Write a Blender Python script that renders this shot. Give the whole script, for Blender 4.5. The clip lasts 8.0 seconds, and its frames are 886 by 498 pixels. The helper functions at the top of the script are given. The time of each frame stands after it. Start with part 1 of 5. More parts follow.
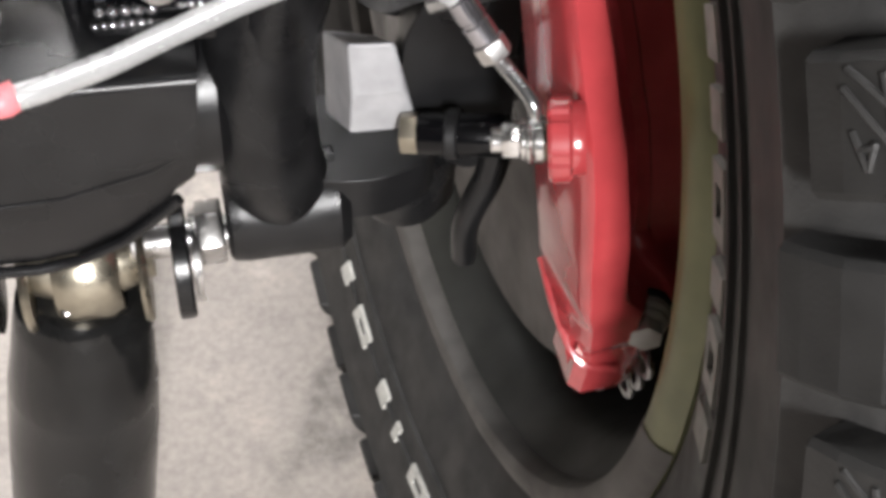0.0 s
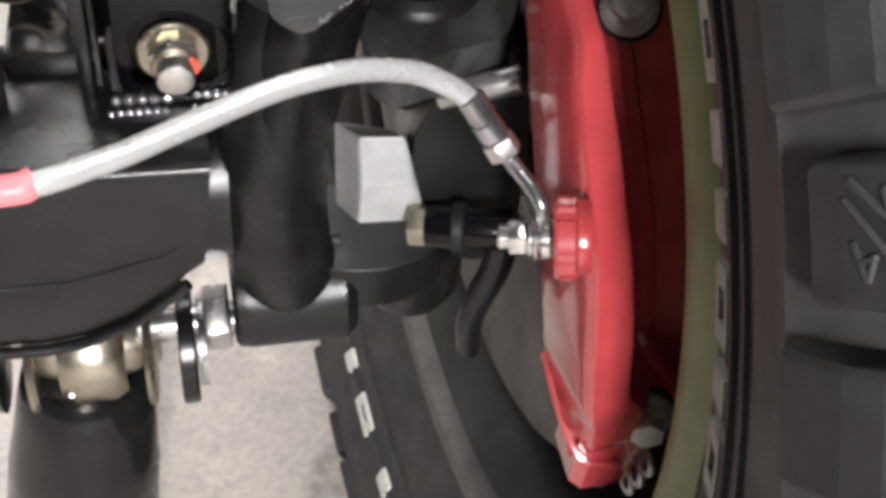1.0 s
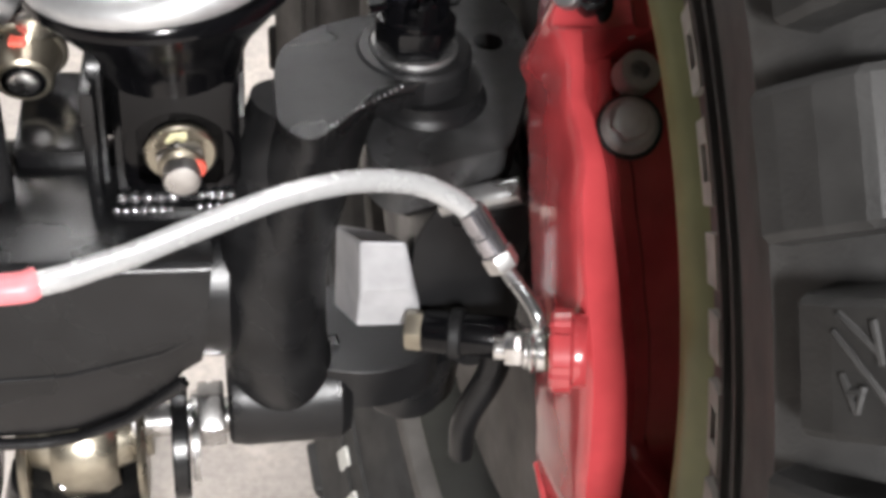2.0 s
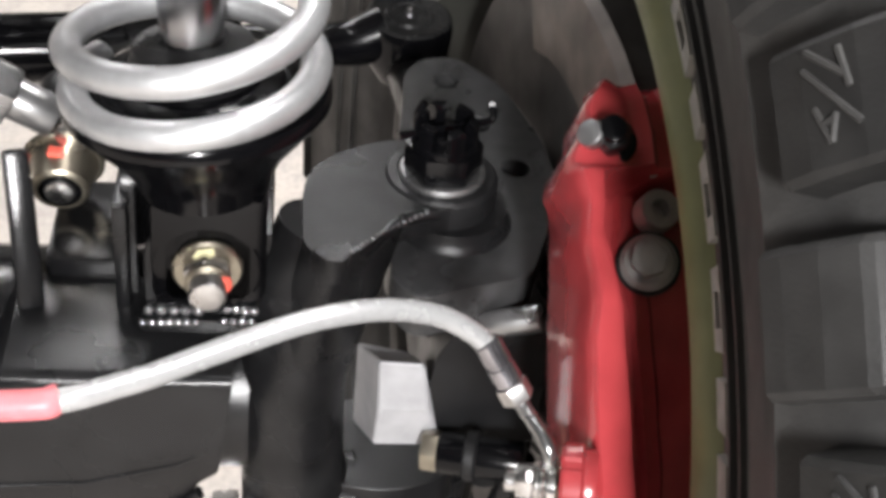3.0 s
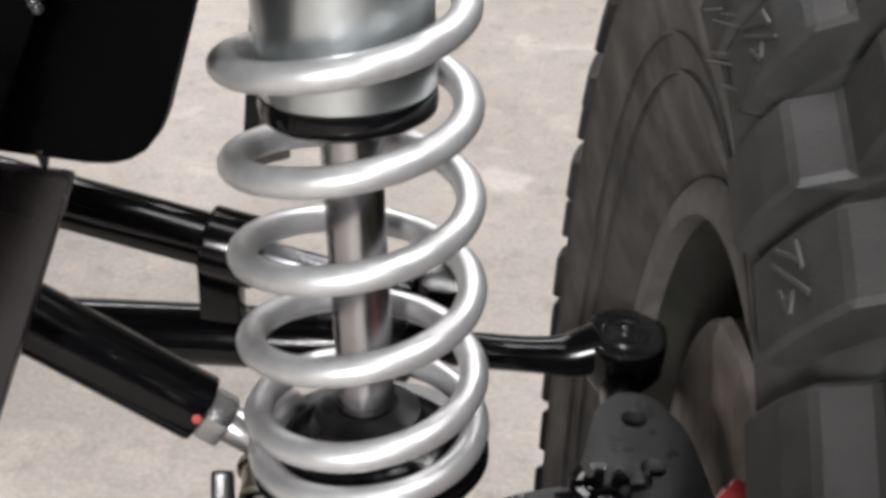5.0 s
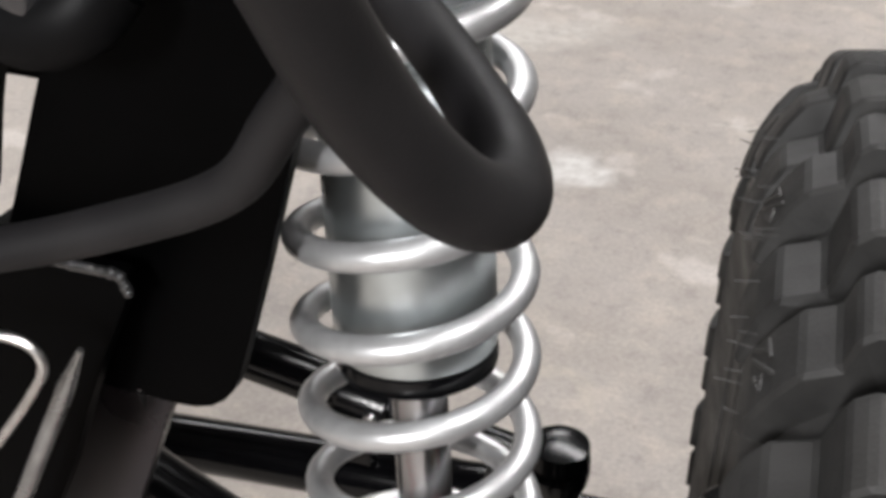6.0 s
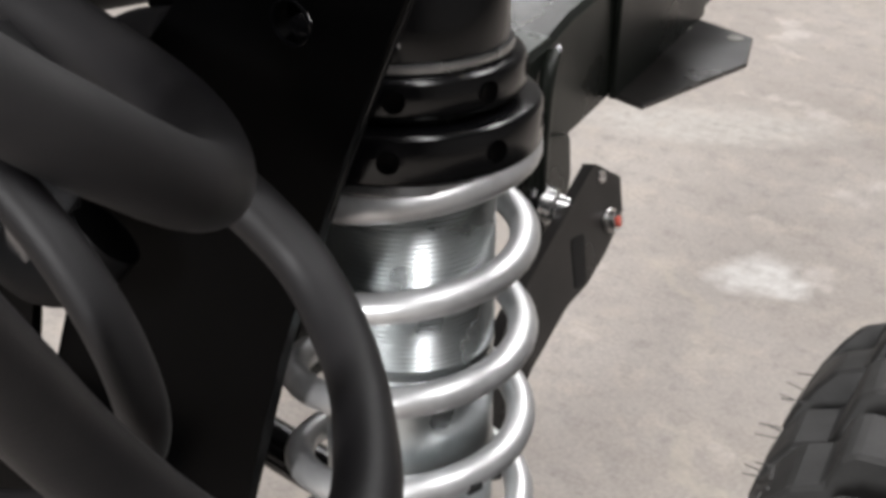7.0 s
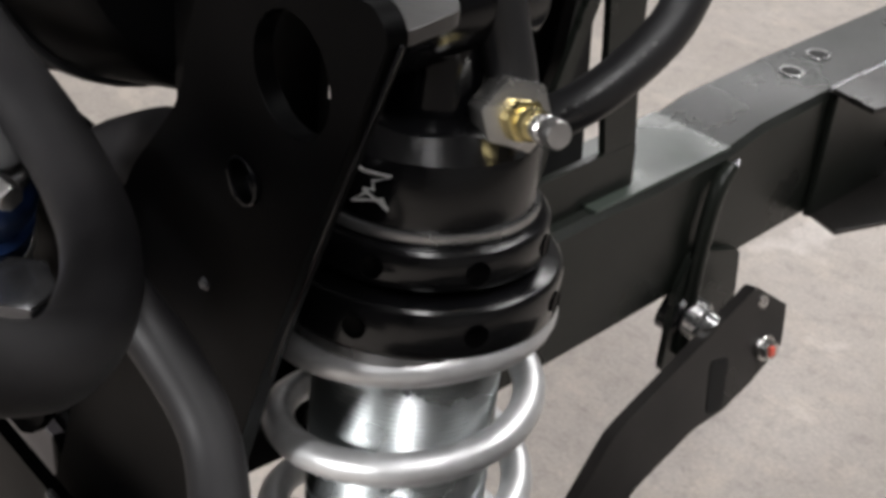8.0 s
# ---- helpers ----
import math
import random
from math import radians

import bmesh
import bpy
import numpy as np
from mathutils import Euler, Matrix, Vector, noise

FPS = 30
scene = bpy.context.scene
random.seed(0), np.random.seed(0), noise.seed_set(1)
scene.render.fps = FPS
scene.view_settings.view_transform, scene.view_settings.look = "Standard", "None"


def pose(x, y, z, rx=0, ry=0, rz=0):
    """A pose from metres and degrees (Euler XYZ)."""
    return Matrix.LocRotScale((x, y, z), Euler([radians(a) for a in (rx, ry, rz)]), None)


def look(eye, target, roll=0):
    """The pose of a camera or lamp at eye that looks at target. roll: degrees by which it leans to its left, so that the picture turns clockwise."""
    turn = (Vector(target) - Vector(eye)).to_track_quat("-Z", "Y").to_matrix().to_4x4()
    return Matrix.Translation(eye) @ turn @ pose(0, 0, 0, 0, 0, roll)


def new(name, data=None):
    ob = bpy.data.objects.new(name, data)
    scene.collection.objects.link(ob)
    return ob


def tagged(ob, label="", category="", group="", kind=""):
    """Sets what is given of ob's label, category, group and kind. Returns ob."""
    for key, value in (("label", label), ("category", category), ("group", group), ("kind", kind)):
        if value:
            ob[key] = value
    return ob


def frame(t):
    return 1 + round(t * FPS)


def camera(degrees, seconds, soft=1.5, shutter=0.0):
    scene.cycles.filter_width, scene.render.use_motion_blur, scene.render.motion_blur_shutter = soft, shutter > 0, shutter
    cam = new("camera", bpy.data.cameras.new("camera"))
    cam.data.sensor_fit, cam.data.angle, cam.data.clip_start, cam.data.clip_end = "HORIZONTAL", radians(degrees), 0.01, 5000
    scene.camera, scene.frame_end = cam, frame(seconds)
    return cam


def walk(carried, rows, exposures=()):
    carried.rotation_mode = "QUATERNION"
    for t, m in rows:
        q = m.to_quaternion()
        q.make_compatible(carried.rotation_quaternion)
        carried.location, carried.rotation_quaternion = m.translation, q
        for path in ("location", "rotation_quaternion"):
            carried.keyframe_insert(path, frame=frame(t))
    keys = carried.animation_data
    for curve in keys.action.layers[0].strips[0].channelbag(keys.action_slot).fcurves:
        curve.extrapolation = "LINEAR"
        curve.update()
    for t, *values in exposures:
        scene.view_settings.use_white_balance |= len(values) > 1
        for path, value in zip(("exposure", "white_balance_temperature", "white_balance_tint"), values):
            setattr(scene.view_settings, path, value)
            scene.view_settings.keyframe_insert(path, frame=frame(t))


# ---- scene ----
cam = camera(35.77, 8.0, soft=4.0)
PATH = [
    (0, (0.0244, -0.3948, 0.8010), (0.2962, 0.8653, -0.7281), 3.78),
    (0.5, (0.0241, -0.3953, 0.8035), (0.2974, 0.9104, -0.6866), 4.24),
    (1, (0.0233, -0.3959, 0.8064), (0.2991, 0.9573, -0.6402), 4.78),
    (2.5, (0.0228, -0.3961, 0.8189), (0.2955, 1.1000, -0.4800), 7.07),
    (3, (0.0259, -0.3951, 0.8266), (0.2634, 1.1503, -0.4205), 7.36),
    (3.5, (0.0348, -0.3961, 0.8397), (0.1922, 1.2008, -0.3541), 7.03),
    (4, (0.0544, -0.3907, 0.8590), (0.0709, 1.2415, -0.2967), 5.50),
    (4.2, (0.0611, -0.3883, 0.8721), (0.0221, 1.2472, -0.2783), 4.71),
    (5.3, (0.1020, -0.3899, 0.9470), (-0.2665, 1.2668, -0.1112), 1.10),
    (5.5, (0.1150, -0.3801, 0.9677), (-0.3325, 1.2522, -0.0978), 0.34),
    (6, (0.1477, -0.3649, 1.0210), (-0.4591, 1.2186, -0.0392), -0.22),
    (6.5, (0.1905, -0.3488, 1.0727), (-0.5608, 1.1809, 0.0260), -0.17),
    (7, (0.2161, -0.3051, 1.0967), (-0.7182, 1.1377, 0.0742), 0.69),
    (7.5, (0.2429, -0.2495, 1.1260), (-0.8869, 1.0257, 0.0784), 3.53),
    (8, (0.2533, -0.1974, 1.1392), (-0.9957, 0.9385, 0.0669), 5.17),
]
EXPOSURES = [(0, 0.25), (1.2, 0.3), (2.5, 0.42), (3.5, 0.38), (4.2, 0.25), (5.5, -0.37), (6.5, -0.42), (8, -0.5)]
walk(cam, [(t, look(eye, target, roll)) for t, eye, target, roll in PATH], EXPOSURES)

# ---- world and light ----
world = bpy.data.worlds.new("workshop_air")
scene.world = world
world.use_nodes = True
world.node_tree.nodes["Background"].inputs[0].default_value = (0.75, 0.8, 0.85, 1)
world.node_tree.nodes["Background"].inputs[1].default_value = 0.25


def lamp(name, eye, target, sx, sy, watts, colour):
    data = bpy.data.lights.new(name, "AREA")
    data.shape, data.size, data.size_y, data.energy, data.color = "RECTANGLE", sx, sy, watts, colour
    ob = new(name, data)
    ob.matrix_world = look(eye, target)
    return ob


WHITE = (1.0, 0.985, 0.99)
lamp("ceiling_lamp", (0.9, -0.4, 4.0), (0.2, 0.1, 0), 0.5, 4.0, 165, WHITE)
lamp("ceiling_lamp", (0.6, 3.0, 4.0), (0.0, 1.6, 0), 4.0, 0.5, 185, WHITE)
# Added fill light with no known source, brightens the upright front faces.
lamp("front_fill", (0.0, -5.4, 3.2), (0.1, 0.0, 0.5), 0.5, 1.4, 540, WHITE)
lamp("ceiling_lamp", (-3.0, 5.2, 4.0), (-2.6, 4.4, 0), 4.0, 0.8, 200, WHITE)


# ---- materials ----
def material(name, colour, rough=0.5, metal=0.0, scale=60.0, spread=0.25, bump=0.1, bump_scale=400.0, rough_spread=0.15, coat=0.0,
             dirt=None, dirt_scale=9.0, dirt_amount=0.0, random_value=0.0, specular=0.5):
    m = bpy.data.materials.new(name)
    m.use_nodes = True
    nt = m.node_tree
    n, link = nt.nodes, nt.links.new
    bsdf = n["Principled BSDF"]
    coord = n.new("ShaderNodeTexCoord")
    fine = n.new("ShaderNodeTexNoise")
    fine.inputs["Scale"].default_value, fine.inputs["Detail"].default_value = scale, 6
    link(coord.outputs["Object"], fine.inputs["Vector"])
    ramp = n.new("ShaderNodeMapRange")
    ramp.inputs[1].default_value, ramp.inputs[2].default_value = 0.3, 0.7
    ramp.inputs[3].default_value, ramp.inputs[4].default_value = 1 - spread, 1 + spread
    link(fine.outputs[0], ramp.inputs[0])
    tint = n.new("ShaderNodeMix")
    tint.data_type, tint.blend_type = "RGBA", "MULTIPLY"
    tint.inputs[0].default_value = 1
    tint.inputs[6].default_value = (*colour, 1)
    link(ramp.outputs[0], tint.inputs[7])
    out = tint.outputs[2]
    if random_value:
        info = n.new("ShaderNodeObjectInfo")
        vary = n.new("ShaderNodeMapRange")
        vary.inputs[3].default_value, vary.inputs[4].default_value = 1 - random_value, 1 + random_value
        link(info.outputs["Random"], vary.inputs[0])
        again = n.new("ShaderNodeMix")
        again.data_type, again.blend_type = "RGBA", "MULTIPLY"
        again.inputs[0].default_value = 1
        link(out, again.inputs[6])
        link(vary.outputs[0], again.inputs[7])
        out = again.outputs[2]
    if dirt:
        big = n.new("ShaderNodeTexNoise")
        big.inputs["Scale"].default_value, big.inputs["Detail"].default_value = dirt_scale, 8
        link(coord.outputs["Object"], big.inputs["Vector"])
        mask = n.new("ShaderNodeMapRange")
        mask.inputs[1].default_value, mask.inputs[2].default_value = 0.45, 0.75
        mask.inputs[3].default_value, mask.inputs[4].default_value = 0, dirt_amount
        link(big.outputs[0], mask.inputs[0])
        over = n.new("ShaderNodeMix")
        over.data_type = "RGBA"
        link(mask.outputs[0], over.inputs[0])
        link(out, over.inputs[6])
        over.inputs[7].default_value = (*dirt, 1)
        out = over.outputs[2]
    link(out, bsdf.inputs["Base Color"])
    worn = n.new("ShaderNodeTexNoise")
    worn.inputs["Scale"].default_value, worn.inputs["Detail"].default_value = scale * 0.35, 5
    link(coord.outputs["Object"], worn.inputs["Vector"])
    rr = n.new("ShaderNodeMapRange")
    rr.inputs[1].default_value, rr.inputs[2].default_value = 0.3, 0.7
    rr.inputs[3].default_value, rr.inputs[4].default_value = max(rough - rough_spread, 0.03), min(rough + rough_spread, 1)
    link(worn.outputs[0], rr.inputs[0])
    link(rr.outputs[0], bsdf.inputs["Roughness"])
    bsdf.inputs["Metallic"].default_value = metal
    bsdf.inputs["Specular IOR Level"].default_value = specular
    bsdf.inputs["Coat Weight"].default_value = coat
    bsdf.inputs["Coat Roughness"].default_value = 0.08
    if bump:
        grain = n.new("ShaderNodeTexNoise")
        grain.inputs["Scale"].default_value, grain.inputs["Detail"].default_value = bump_scale, 4
        link(coord.outputs["Object"], grain.inputs["Vector"])
        b = n.new("ShaderNodeBump")
        b.inputs["Strength"].default_value, b.inputs["Distance"].default_value = bump, 0.001
        link(grain.outputs[0], b.inputs["Height"])
        link(b.outputs[0], bsdf.inputs["Normal"])
    return m


RUBBER = material("tyre_rubber", (0.025, 0.0244, 0.0236), 0.62, scale=90, spread=0.3, bump=0.25, bump_scale=900, dirt=(0.075, 0.068, 0.06), dirt_scale=14, dirt_amount=0.35)
LETTER = material("moulded_letter_white", (0.55, 0.54, 0.5), 0.6, scale=200, spread=0.2, dirt=(0.25, 0.24, 0.22), dirt_scale=60, dirt_amount=0.5)
BLACK_PAINT = material("black_powder_coat", (0.006, 0.006, 0.0065), 0.25, scale=50, spread=0.2, bump=0.12, bump_scale=700, rough_spread=0.08, dirt=(0.05, 0.05, 0.05), dirt_scale=25, dirt_amount=0.08, specular=0.38)
SATIN_BLACK = material("satin_black_cast", (0.008, 0.008, 0.0085), 0.36, scale=70, spread=0.2, bump=0.12, bump_scale=900, dirt=(0.04, 0.04, 0.04), dirt_scale=30, dirt_amount=0.12, specular=0.35)
HOSE = material("black_hose_rubber", (0.006, 0.0056, 0.0064), 0.56, scale=40, spread=0.2, bump=0.1, bump_scale=1200, dirt=(0.035, 0.033, 0.033), dirt_scale=18, dirt_amount=0.35, specular=0.3)
RED = material("red_caliper_paint", (0.36, 0.042, 0.047), 0.22, scale=80, spread=0.12, bump=0.08, bump_scale=120, rough_spread=0.06, coat=0.8)
# Near-black copy of HOSE; the shade on the elbow is in its colour.
HOSE_DARK = material("shaded_hose_rubber", (0.002, 0.002, 0.0023), 0.5, scale=40, spread=0.2, bump=0.1, bump_scale=1200, specular=0.12)
SILVER = material("silver_spring_paint", (0.56, 0.565, 0.57), 0.4, 0.72, scale=150, spread=0.08, bump=0.08, bump_scale=900, rough_spread=0.06)
ZINC = material("zinc_shock_body", (0.52, 0.555, 0.56), 0.31, 0.97, scale=35, spread=0.15, bump=0.04, bump_scale=300)
CHROME = material("chromed_rod", (0.4, 0.4, 0.41), 0.23, 1.0, scale=60, spread=0.05, bump=0.0, rough_spread=0.04)
STEEL = material("bright_plated_steel", (0.62, 0.61, 0.6), 0.28, 1.0, scale=120, spread=0.15, bump=0.1, bump_scale=600)
BRASS = material("yellow_zinc_plating", (0.38, 0.345, 0.275), 0.32, 0.95, scale=90, spread=0.2, bump=0.1, bump_scale=500)
GREY_CAST = material("grey_painted_casting", (0.36, 0.36, 0.37), 0.5, 0.1, scale=90, spread=0.12, bump=0.3, bump_scale=500)
OLIVE = material("olive_bronze_rim_paint", (0.175, 0.18, 0.088), 0.42, 0.1, scale=60, spread=0.15, bump=0.1, bump_scale=400)
BARREL = material("dusty_shaded_barrel", (0.022, 0.022, 0.018), 0.6, 0.2, scale=50, spread=0.25, bump=0.1)
BRAID = material("clear_coated_braid", (0.4, 0.4, 0.4), 0.26, 0.25, scale=500, spread=0.05, rough_spread=0.03, bump=0.07, bump_scale=900, coat=0.5)
PINK = material("pink_heat_shrink", (0.75, 0.2, 0.22), 0.45, scale=200, spread=0.1)
DOT = material("orange_paint_mark", (0.8, 0.13, 0.09), 0.5, scale=300, spread=0.15, bump=0.3)
GREEN_STEEL = material("greenish_satin_frame_coat", (0.009, 0.0108, 0.009), 0.3, scale=40, spread=0.2, bump=0.1, bump_scale=600, rough_spread=0.08, dirt=(0.07, 0.08, 0.066), dirt_scale=14, dirt_amount=0.1, specular=0.25)
BLUE = material("blue_anodised", (0.012, 0.035, 0.12), 0.35, 0.6, scale=100, spread=0.15)
DARK = material("dark_paint_and_shade", (0.01, 0.01, 0.01), 0.6, scale=50, spread=0.2)

LETTER_GREY = material("moulded_letter_grey", (0.24, 0.235, 0.215), 0.6, scale=200, spread=0.2, dirt=(0.08, 0.078, 0.07), dirt_scale=60, dirt_amount=0.5)
# Black taken almost to zero: the lack of light is put into the colour.
SHADE_BLACK = material("shade_black_plate", (0.0008, 0.0008, 0.0009), 0.4, scale=40, spread=0.2, bump=0.06, bump_scale=600, rough_spread=0.06, specular=0.03)
LUG = material("tread_rubber", (0.022, 0.0216, 0.021), 0.55, scale=70, spread=0.25, bump=0.2, bump_scale=800, dirt=(0.04, 0.037, 0.033), dirt_scale=20, dirt_amount=0.3, random_value=0.28, specular=0.3)
DARK_STEEL = material("dark_rotor_steel", (0.075, 0.068, 0.063), 0.45, 0.4, scale=60, spread=0.3)
STEEL_DARK = material("dull_plated_steel", (0.35, 0.35, 0.35), 0.3, 0.9, scale=90, spread=0.2, bump=0.1, bump_scale=500)
CLEAR_STEEL = material("smoky_plated_ferrule", (0.34, 0.33, 0.35), 0.16, 0.9, scale=90, spread=0.25, bump=0.1, bump_scale=300, coat=0.5)
GLOSS_BLACK = material("gloss_black_anodise", (0.0025, 0.0025, 0.003), 0.15, scale=60, spread=0.2, bump=0.05, bump_scale=500, rough_spread=0.05, specular=0.25)
# Stands in for shade: black laid where slots, holes and windows fall dark.
VOID = material("recess_shade_black", (0.004, 0.004, 0.004), 0.7, scale=60, spread=0.2, bump=0)
EMBLEM = material("pale_print", (0.35, 0.35, 0.34), 0.45, scale=300, spread=0.3, bump=0)
PRINT = material("faint_print", (0.1, 0.1, 0.1), 0.5, scale=300, spread=0.3, bump=0)
GOLD = material("bright_brass", (0.74, 0.62, 0.3), 0.26, 1.0, scale=120, spread=0.15, bump=0.08, bump_scale=400)
WELD = material("shiny_weld_metal", (0.3, 0.3, 0.31), 0.16, 0.85, scale=200, spread=0.2, bump=0.2, bump_scale=900, rough_spread=0.06, coat=0.5)
CAPGREY = material("dark_pressed_cap", (0.02, 0.02, 0.02), 0.24, 0.3, scale=90, spread=0.2, bump=0.15, bump_scale=500)
DOT_DARK = material("dark_red_paint_mark", (0.35, 0.04, 0.04), 0.5, scale=300, spread=0.2)
PURPLE_BLACK = material("purplish_satin_black", (0.013, 0.011, 0.013), 0.36, scale=40, spread=0.2, bump=0.1, bump_scale=600)
GREEN_PATCH = material("greenish_patch_coat", (0.035, 0.045, 0.037), 0.3, scale=40, spread=0.2, bump=0.1, bump_scale=500, dirt=(0.06, 0.075, 0.065), dirt_scale=18, dirt_amount=0.3)
RIM_GREY = material("grey_brown_rim_film", (0.085, 0.079, 0.073), 0.6, scale=60, spread=0.25, bump=0.15, bump_scale=500)
SHIELD = material("dusty_brown_shield", (0.2, 0.165, 0.145), 0.5, 0.2, scale=40, spread=0.3, bump=0.1, dirt=(0.03, 0.027, 0.025), dirt_scale=22, dirt_amount=0.8)
YELLOW_MARK = material("pale_yellow_paint_mark", (0.7, 0.66, 0.4), 0.45, scale=300, spread=0.15)
OUTRIGGER = material("brownish_satin_black_coat", (0.02, 0.0185, 0.0178), 0.36, scale=40, spread=0.2, bump=0.1, bump_scale=600)
DULL = material("dull_grey_plating", (0.34, 0.33, 0.31), 0.45, 0.2, scale=120, spread=0.2, bump=0.15, bump_scale=500)
BRIGHT_STEEL = material("bright_zinc_nut", (0.5, 0.49, 0.47), 0.27, 0.95, scale=120, spread=0.12, bump=0.1, bump_scale=600)
PALE_HOLE = material("pale_hole_rim", (0.25, 0.24, 0.22), 0.5, scale=90, spread=0.2, bump=0)
COLLAR = material("satin_black_anodise", (0.003, 0.003, 0.0034), 0.19, scale=60, spread=0.2, bump=0.06, bump_scale=500, rough_spread=0.06, specular=0.4)
FORGED = material("grey_black_forged_steel", (0.034, 0.034, 0.0345), 0.33, scale=120, spread=0.25, bump=0.25, bump_scale=1200, dirt=(0.07, 0.07, 0.07), dirt_scale=60, dirt_amount=0.2, specular=0.45)
EDGE = material("dark_rolled_steel", (0.1, 0.1, 0.105), 0.24, 0.8, scale=80, spread=0.2, bump=0.05, bump_scale=400)
WELD_DARK = material("painted_weld", (0.03, 0.03, 0.031), 0.2, 0.4, scale=200, spread=0.2, bump=0.3, bump_scale=900, coat=0.6)
CAST = material("dark_grey_cast_steel", (0.009, 0.009, 0.0095), 0.3, scale=90, spread=0.25, bump=0.25, bump_scale=1100, dirt=(0.05, 0.05, 0.05), dirt_scale=40, dirt_amount=0.2, specular=0.28)
SLEEVE = material("scuffed_black_sleeve", (0.009, 0.009, 0.009), 0.22, scale=45, spread=0.3, bump=0.12, bump_scale=300, dirt=(0.03, 0.03, 0.029), dirt_scale=30, dirt_amount=0.15, specular=0.3)
HOSE_SMOOTH = material("smooth_black_hose", (0.012, 0.012, 0.013), 0.38, scale=50, spread=0.2, bump=0.08, bump_scale=600)


def concrete():
    m = bpy.data.materials.new("workshop_concrete")
    m.use_nodes = True
    nt = m.node_tree
    n, link = nt.nodes, nt.links.new
    bsdf = n["Principled BSDF"]
    coord = n.new("ShaderNodeTexCoord")

    def noise_tex(scale, detail, rough=0.55):
        t = n.new("ShaderNodeTexNoise")
        t.inputs["Scale"].default_value, t.inputs["Detail"].default_value, t.inputs["Roughness"].default_value = scale, detail, rough
        link(coord.outputs["Object"], t.inputs["Vector"])
        return t.outputs[0]

    def ramp(src, a, b, lo, hi):
        r = n.new("ShaderNodeMapRange")
        for k, v in zip((1, 2, 3, 4), (a, b, lo, hi)):
            r.inputs[k].default_value = v
        link(src, r.inputs[0])
        return r.outputs[0]

    def mix(fac, a, b, kind="MIX"):
        x = n.new("ShaderNodeMix")
        x.data_type, x.blend_type = "RGBA", kind
        for sock, v in ((x.inputs[0], fac), (x.inputs[6], a), (x.inputs[7], b)):
            if isinstance(v, (tuple, float, int)):
                sock.default_value = v
            else:
                link(v, sock)
        return x.outputs[2]

    base = mix(ramp(noise_tex(2.2, 6), 0.35, 0.65, 0, 1), (0.369, 0.330, 0.295, 1), (0.451, 0.409, 0.374, 1))
    base = mix(ramp(noise_tex(11, 8, 0.65), 0.5, 0.68, 0, 0.75), base, (0.512, 0.453, 0.394, 1))
    base = mix(ramp(noise_tex(26, 6, 0.7), 0.5, 0.72, 0, 0.7), base, (0.277, 0.246, 0.227, 1))
    base = mix(ramp(noise_tex(5.5, 3), 0.62, 0.68, 0, 0.6), base, (0.594, 0.552, 0.522, 1))
    base = mix(1.0, base, ramp(noise_tex(160, 4), 0.3, 0.7, 0.87, 1.13), "MULTIPLY")
    def streak(x, y, degrees, length, width, colour, amount, crumble=0.5):
        """A stain or painted shadow with a shape of its own: an oblong with ragged edges at a place on the floor."""
        nonlocal base
        m = n.new("ShaderNodeMapping")
        m.vector_type = "TEXTURE"
        m.inputs["Location"].default_value = (x, y, 0)
        m.inputs["Rotation"].default_value = (0, 0, radians(degrees))
        m.inputs["Scale"].default_value = (length, width, 1)
        warp = n.new("ShaderNodeTexNoise")
        warp.inputs["Scale"].default_value, warp.inputs["Detail"].default_value = 14, 5
        link(coord.outputs["Object"], warp.inputs["Vector"])
        shift = n.new("ShaderNodeVectorMath")
        shift.operation = "MULTIPLY_ADD"
        link(warp.outputs["Color"], shift.inputs[0])
        shift.inputs[1].default_value = (0.12, 0.12, 0)
        link(coord.outputs["Object"], shift.inputs[2])
        back = n.new("ShaderNodeVectorMath")
        back.operation = "SUBTRACT"
        link(shift.outputs[0], back.inputs[0])
        back.inputs[1].default_value = (0.06, 0.06, 0)
        link(back.outputs[0], m.inputs["Vector"])
        flat = n.new("ShaderNodeVectorMath")
        flat.operation = "MULTIPLY"
        flat.inputs[1].default_value = (1, 1, 0)
        link(m.outputs[0], flat.inputs[0])
        far = n.new("ShaderNodeVectorMath")
        far.operation = "LENGTH"
        link(flat.outputs[0], far.inputs[0])
        mask = n.new("ShaderNodeMath")
        mask.operation = "MULTIPLY"
        link(ramp(far.outputs["Value"], 0.55, 1.0, amount, 0.0), mask.inputs[0])
        link(ramp(noise_tex(45, 6, 0.7), 0.5 - crumble * 0.25, 0.5 + 0.1, 0.0, 1.0), mask.inputs[1])
        base = mix(mask.outputs[0], base, (*colour, 1))

    streak(-0.335, 1.44, 10, 0.09, 0.07, (0.72, 0.7, 0.67), 0.95, 1.4)
    streak(-0.42, 1.335, -36, 0.16, 0.016, (0.52, 0.47, 0.39), 0.5, 0.9)
    streak(-0.22, 0.95, -43, 0.14, 0.018, (0.53, 0.48, 0.4), 0.5, 0.9)
    streak(-0.62, 1.9, 25, 0.3, 0.1, (0.6, 0.58, 0.54), 0.6, 0.7)
    streak(0.05, 1.7, 8, 0.3, 0.012, (0.6, 0.57, 0.52), 0.7)
    # shadow of the lower yoke, painted into the floor colour
    streak(0.07, 0.14, 60, 0.1, 0.03, (0.1, 0.095, 0.09), 0.6)
    link(base, bsdf.inputs["Base Color"])
    link(ramp(noise_tex(18, 5), 0.3, 0.7, 0.5, 0.8), bsdf.inputs["Roughness"])
    b = n.new("ShaderNodeBump")
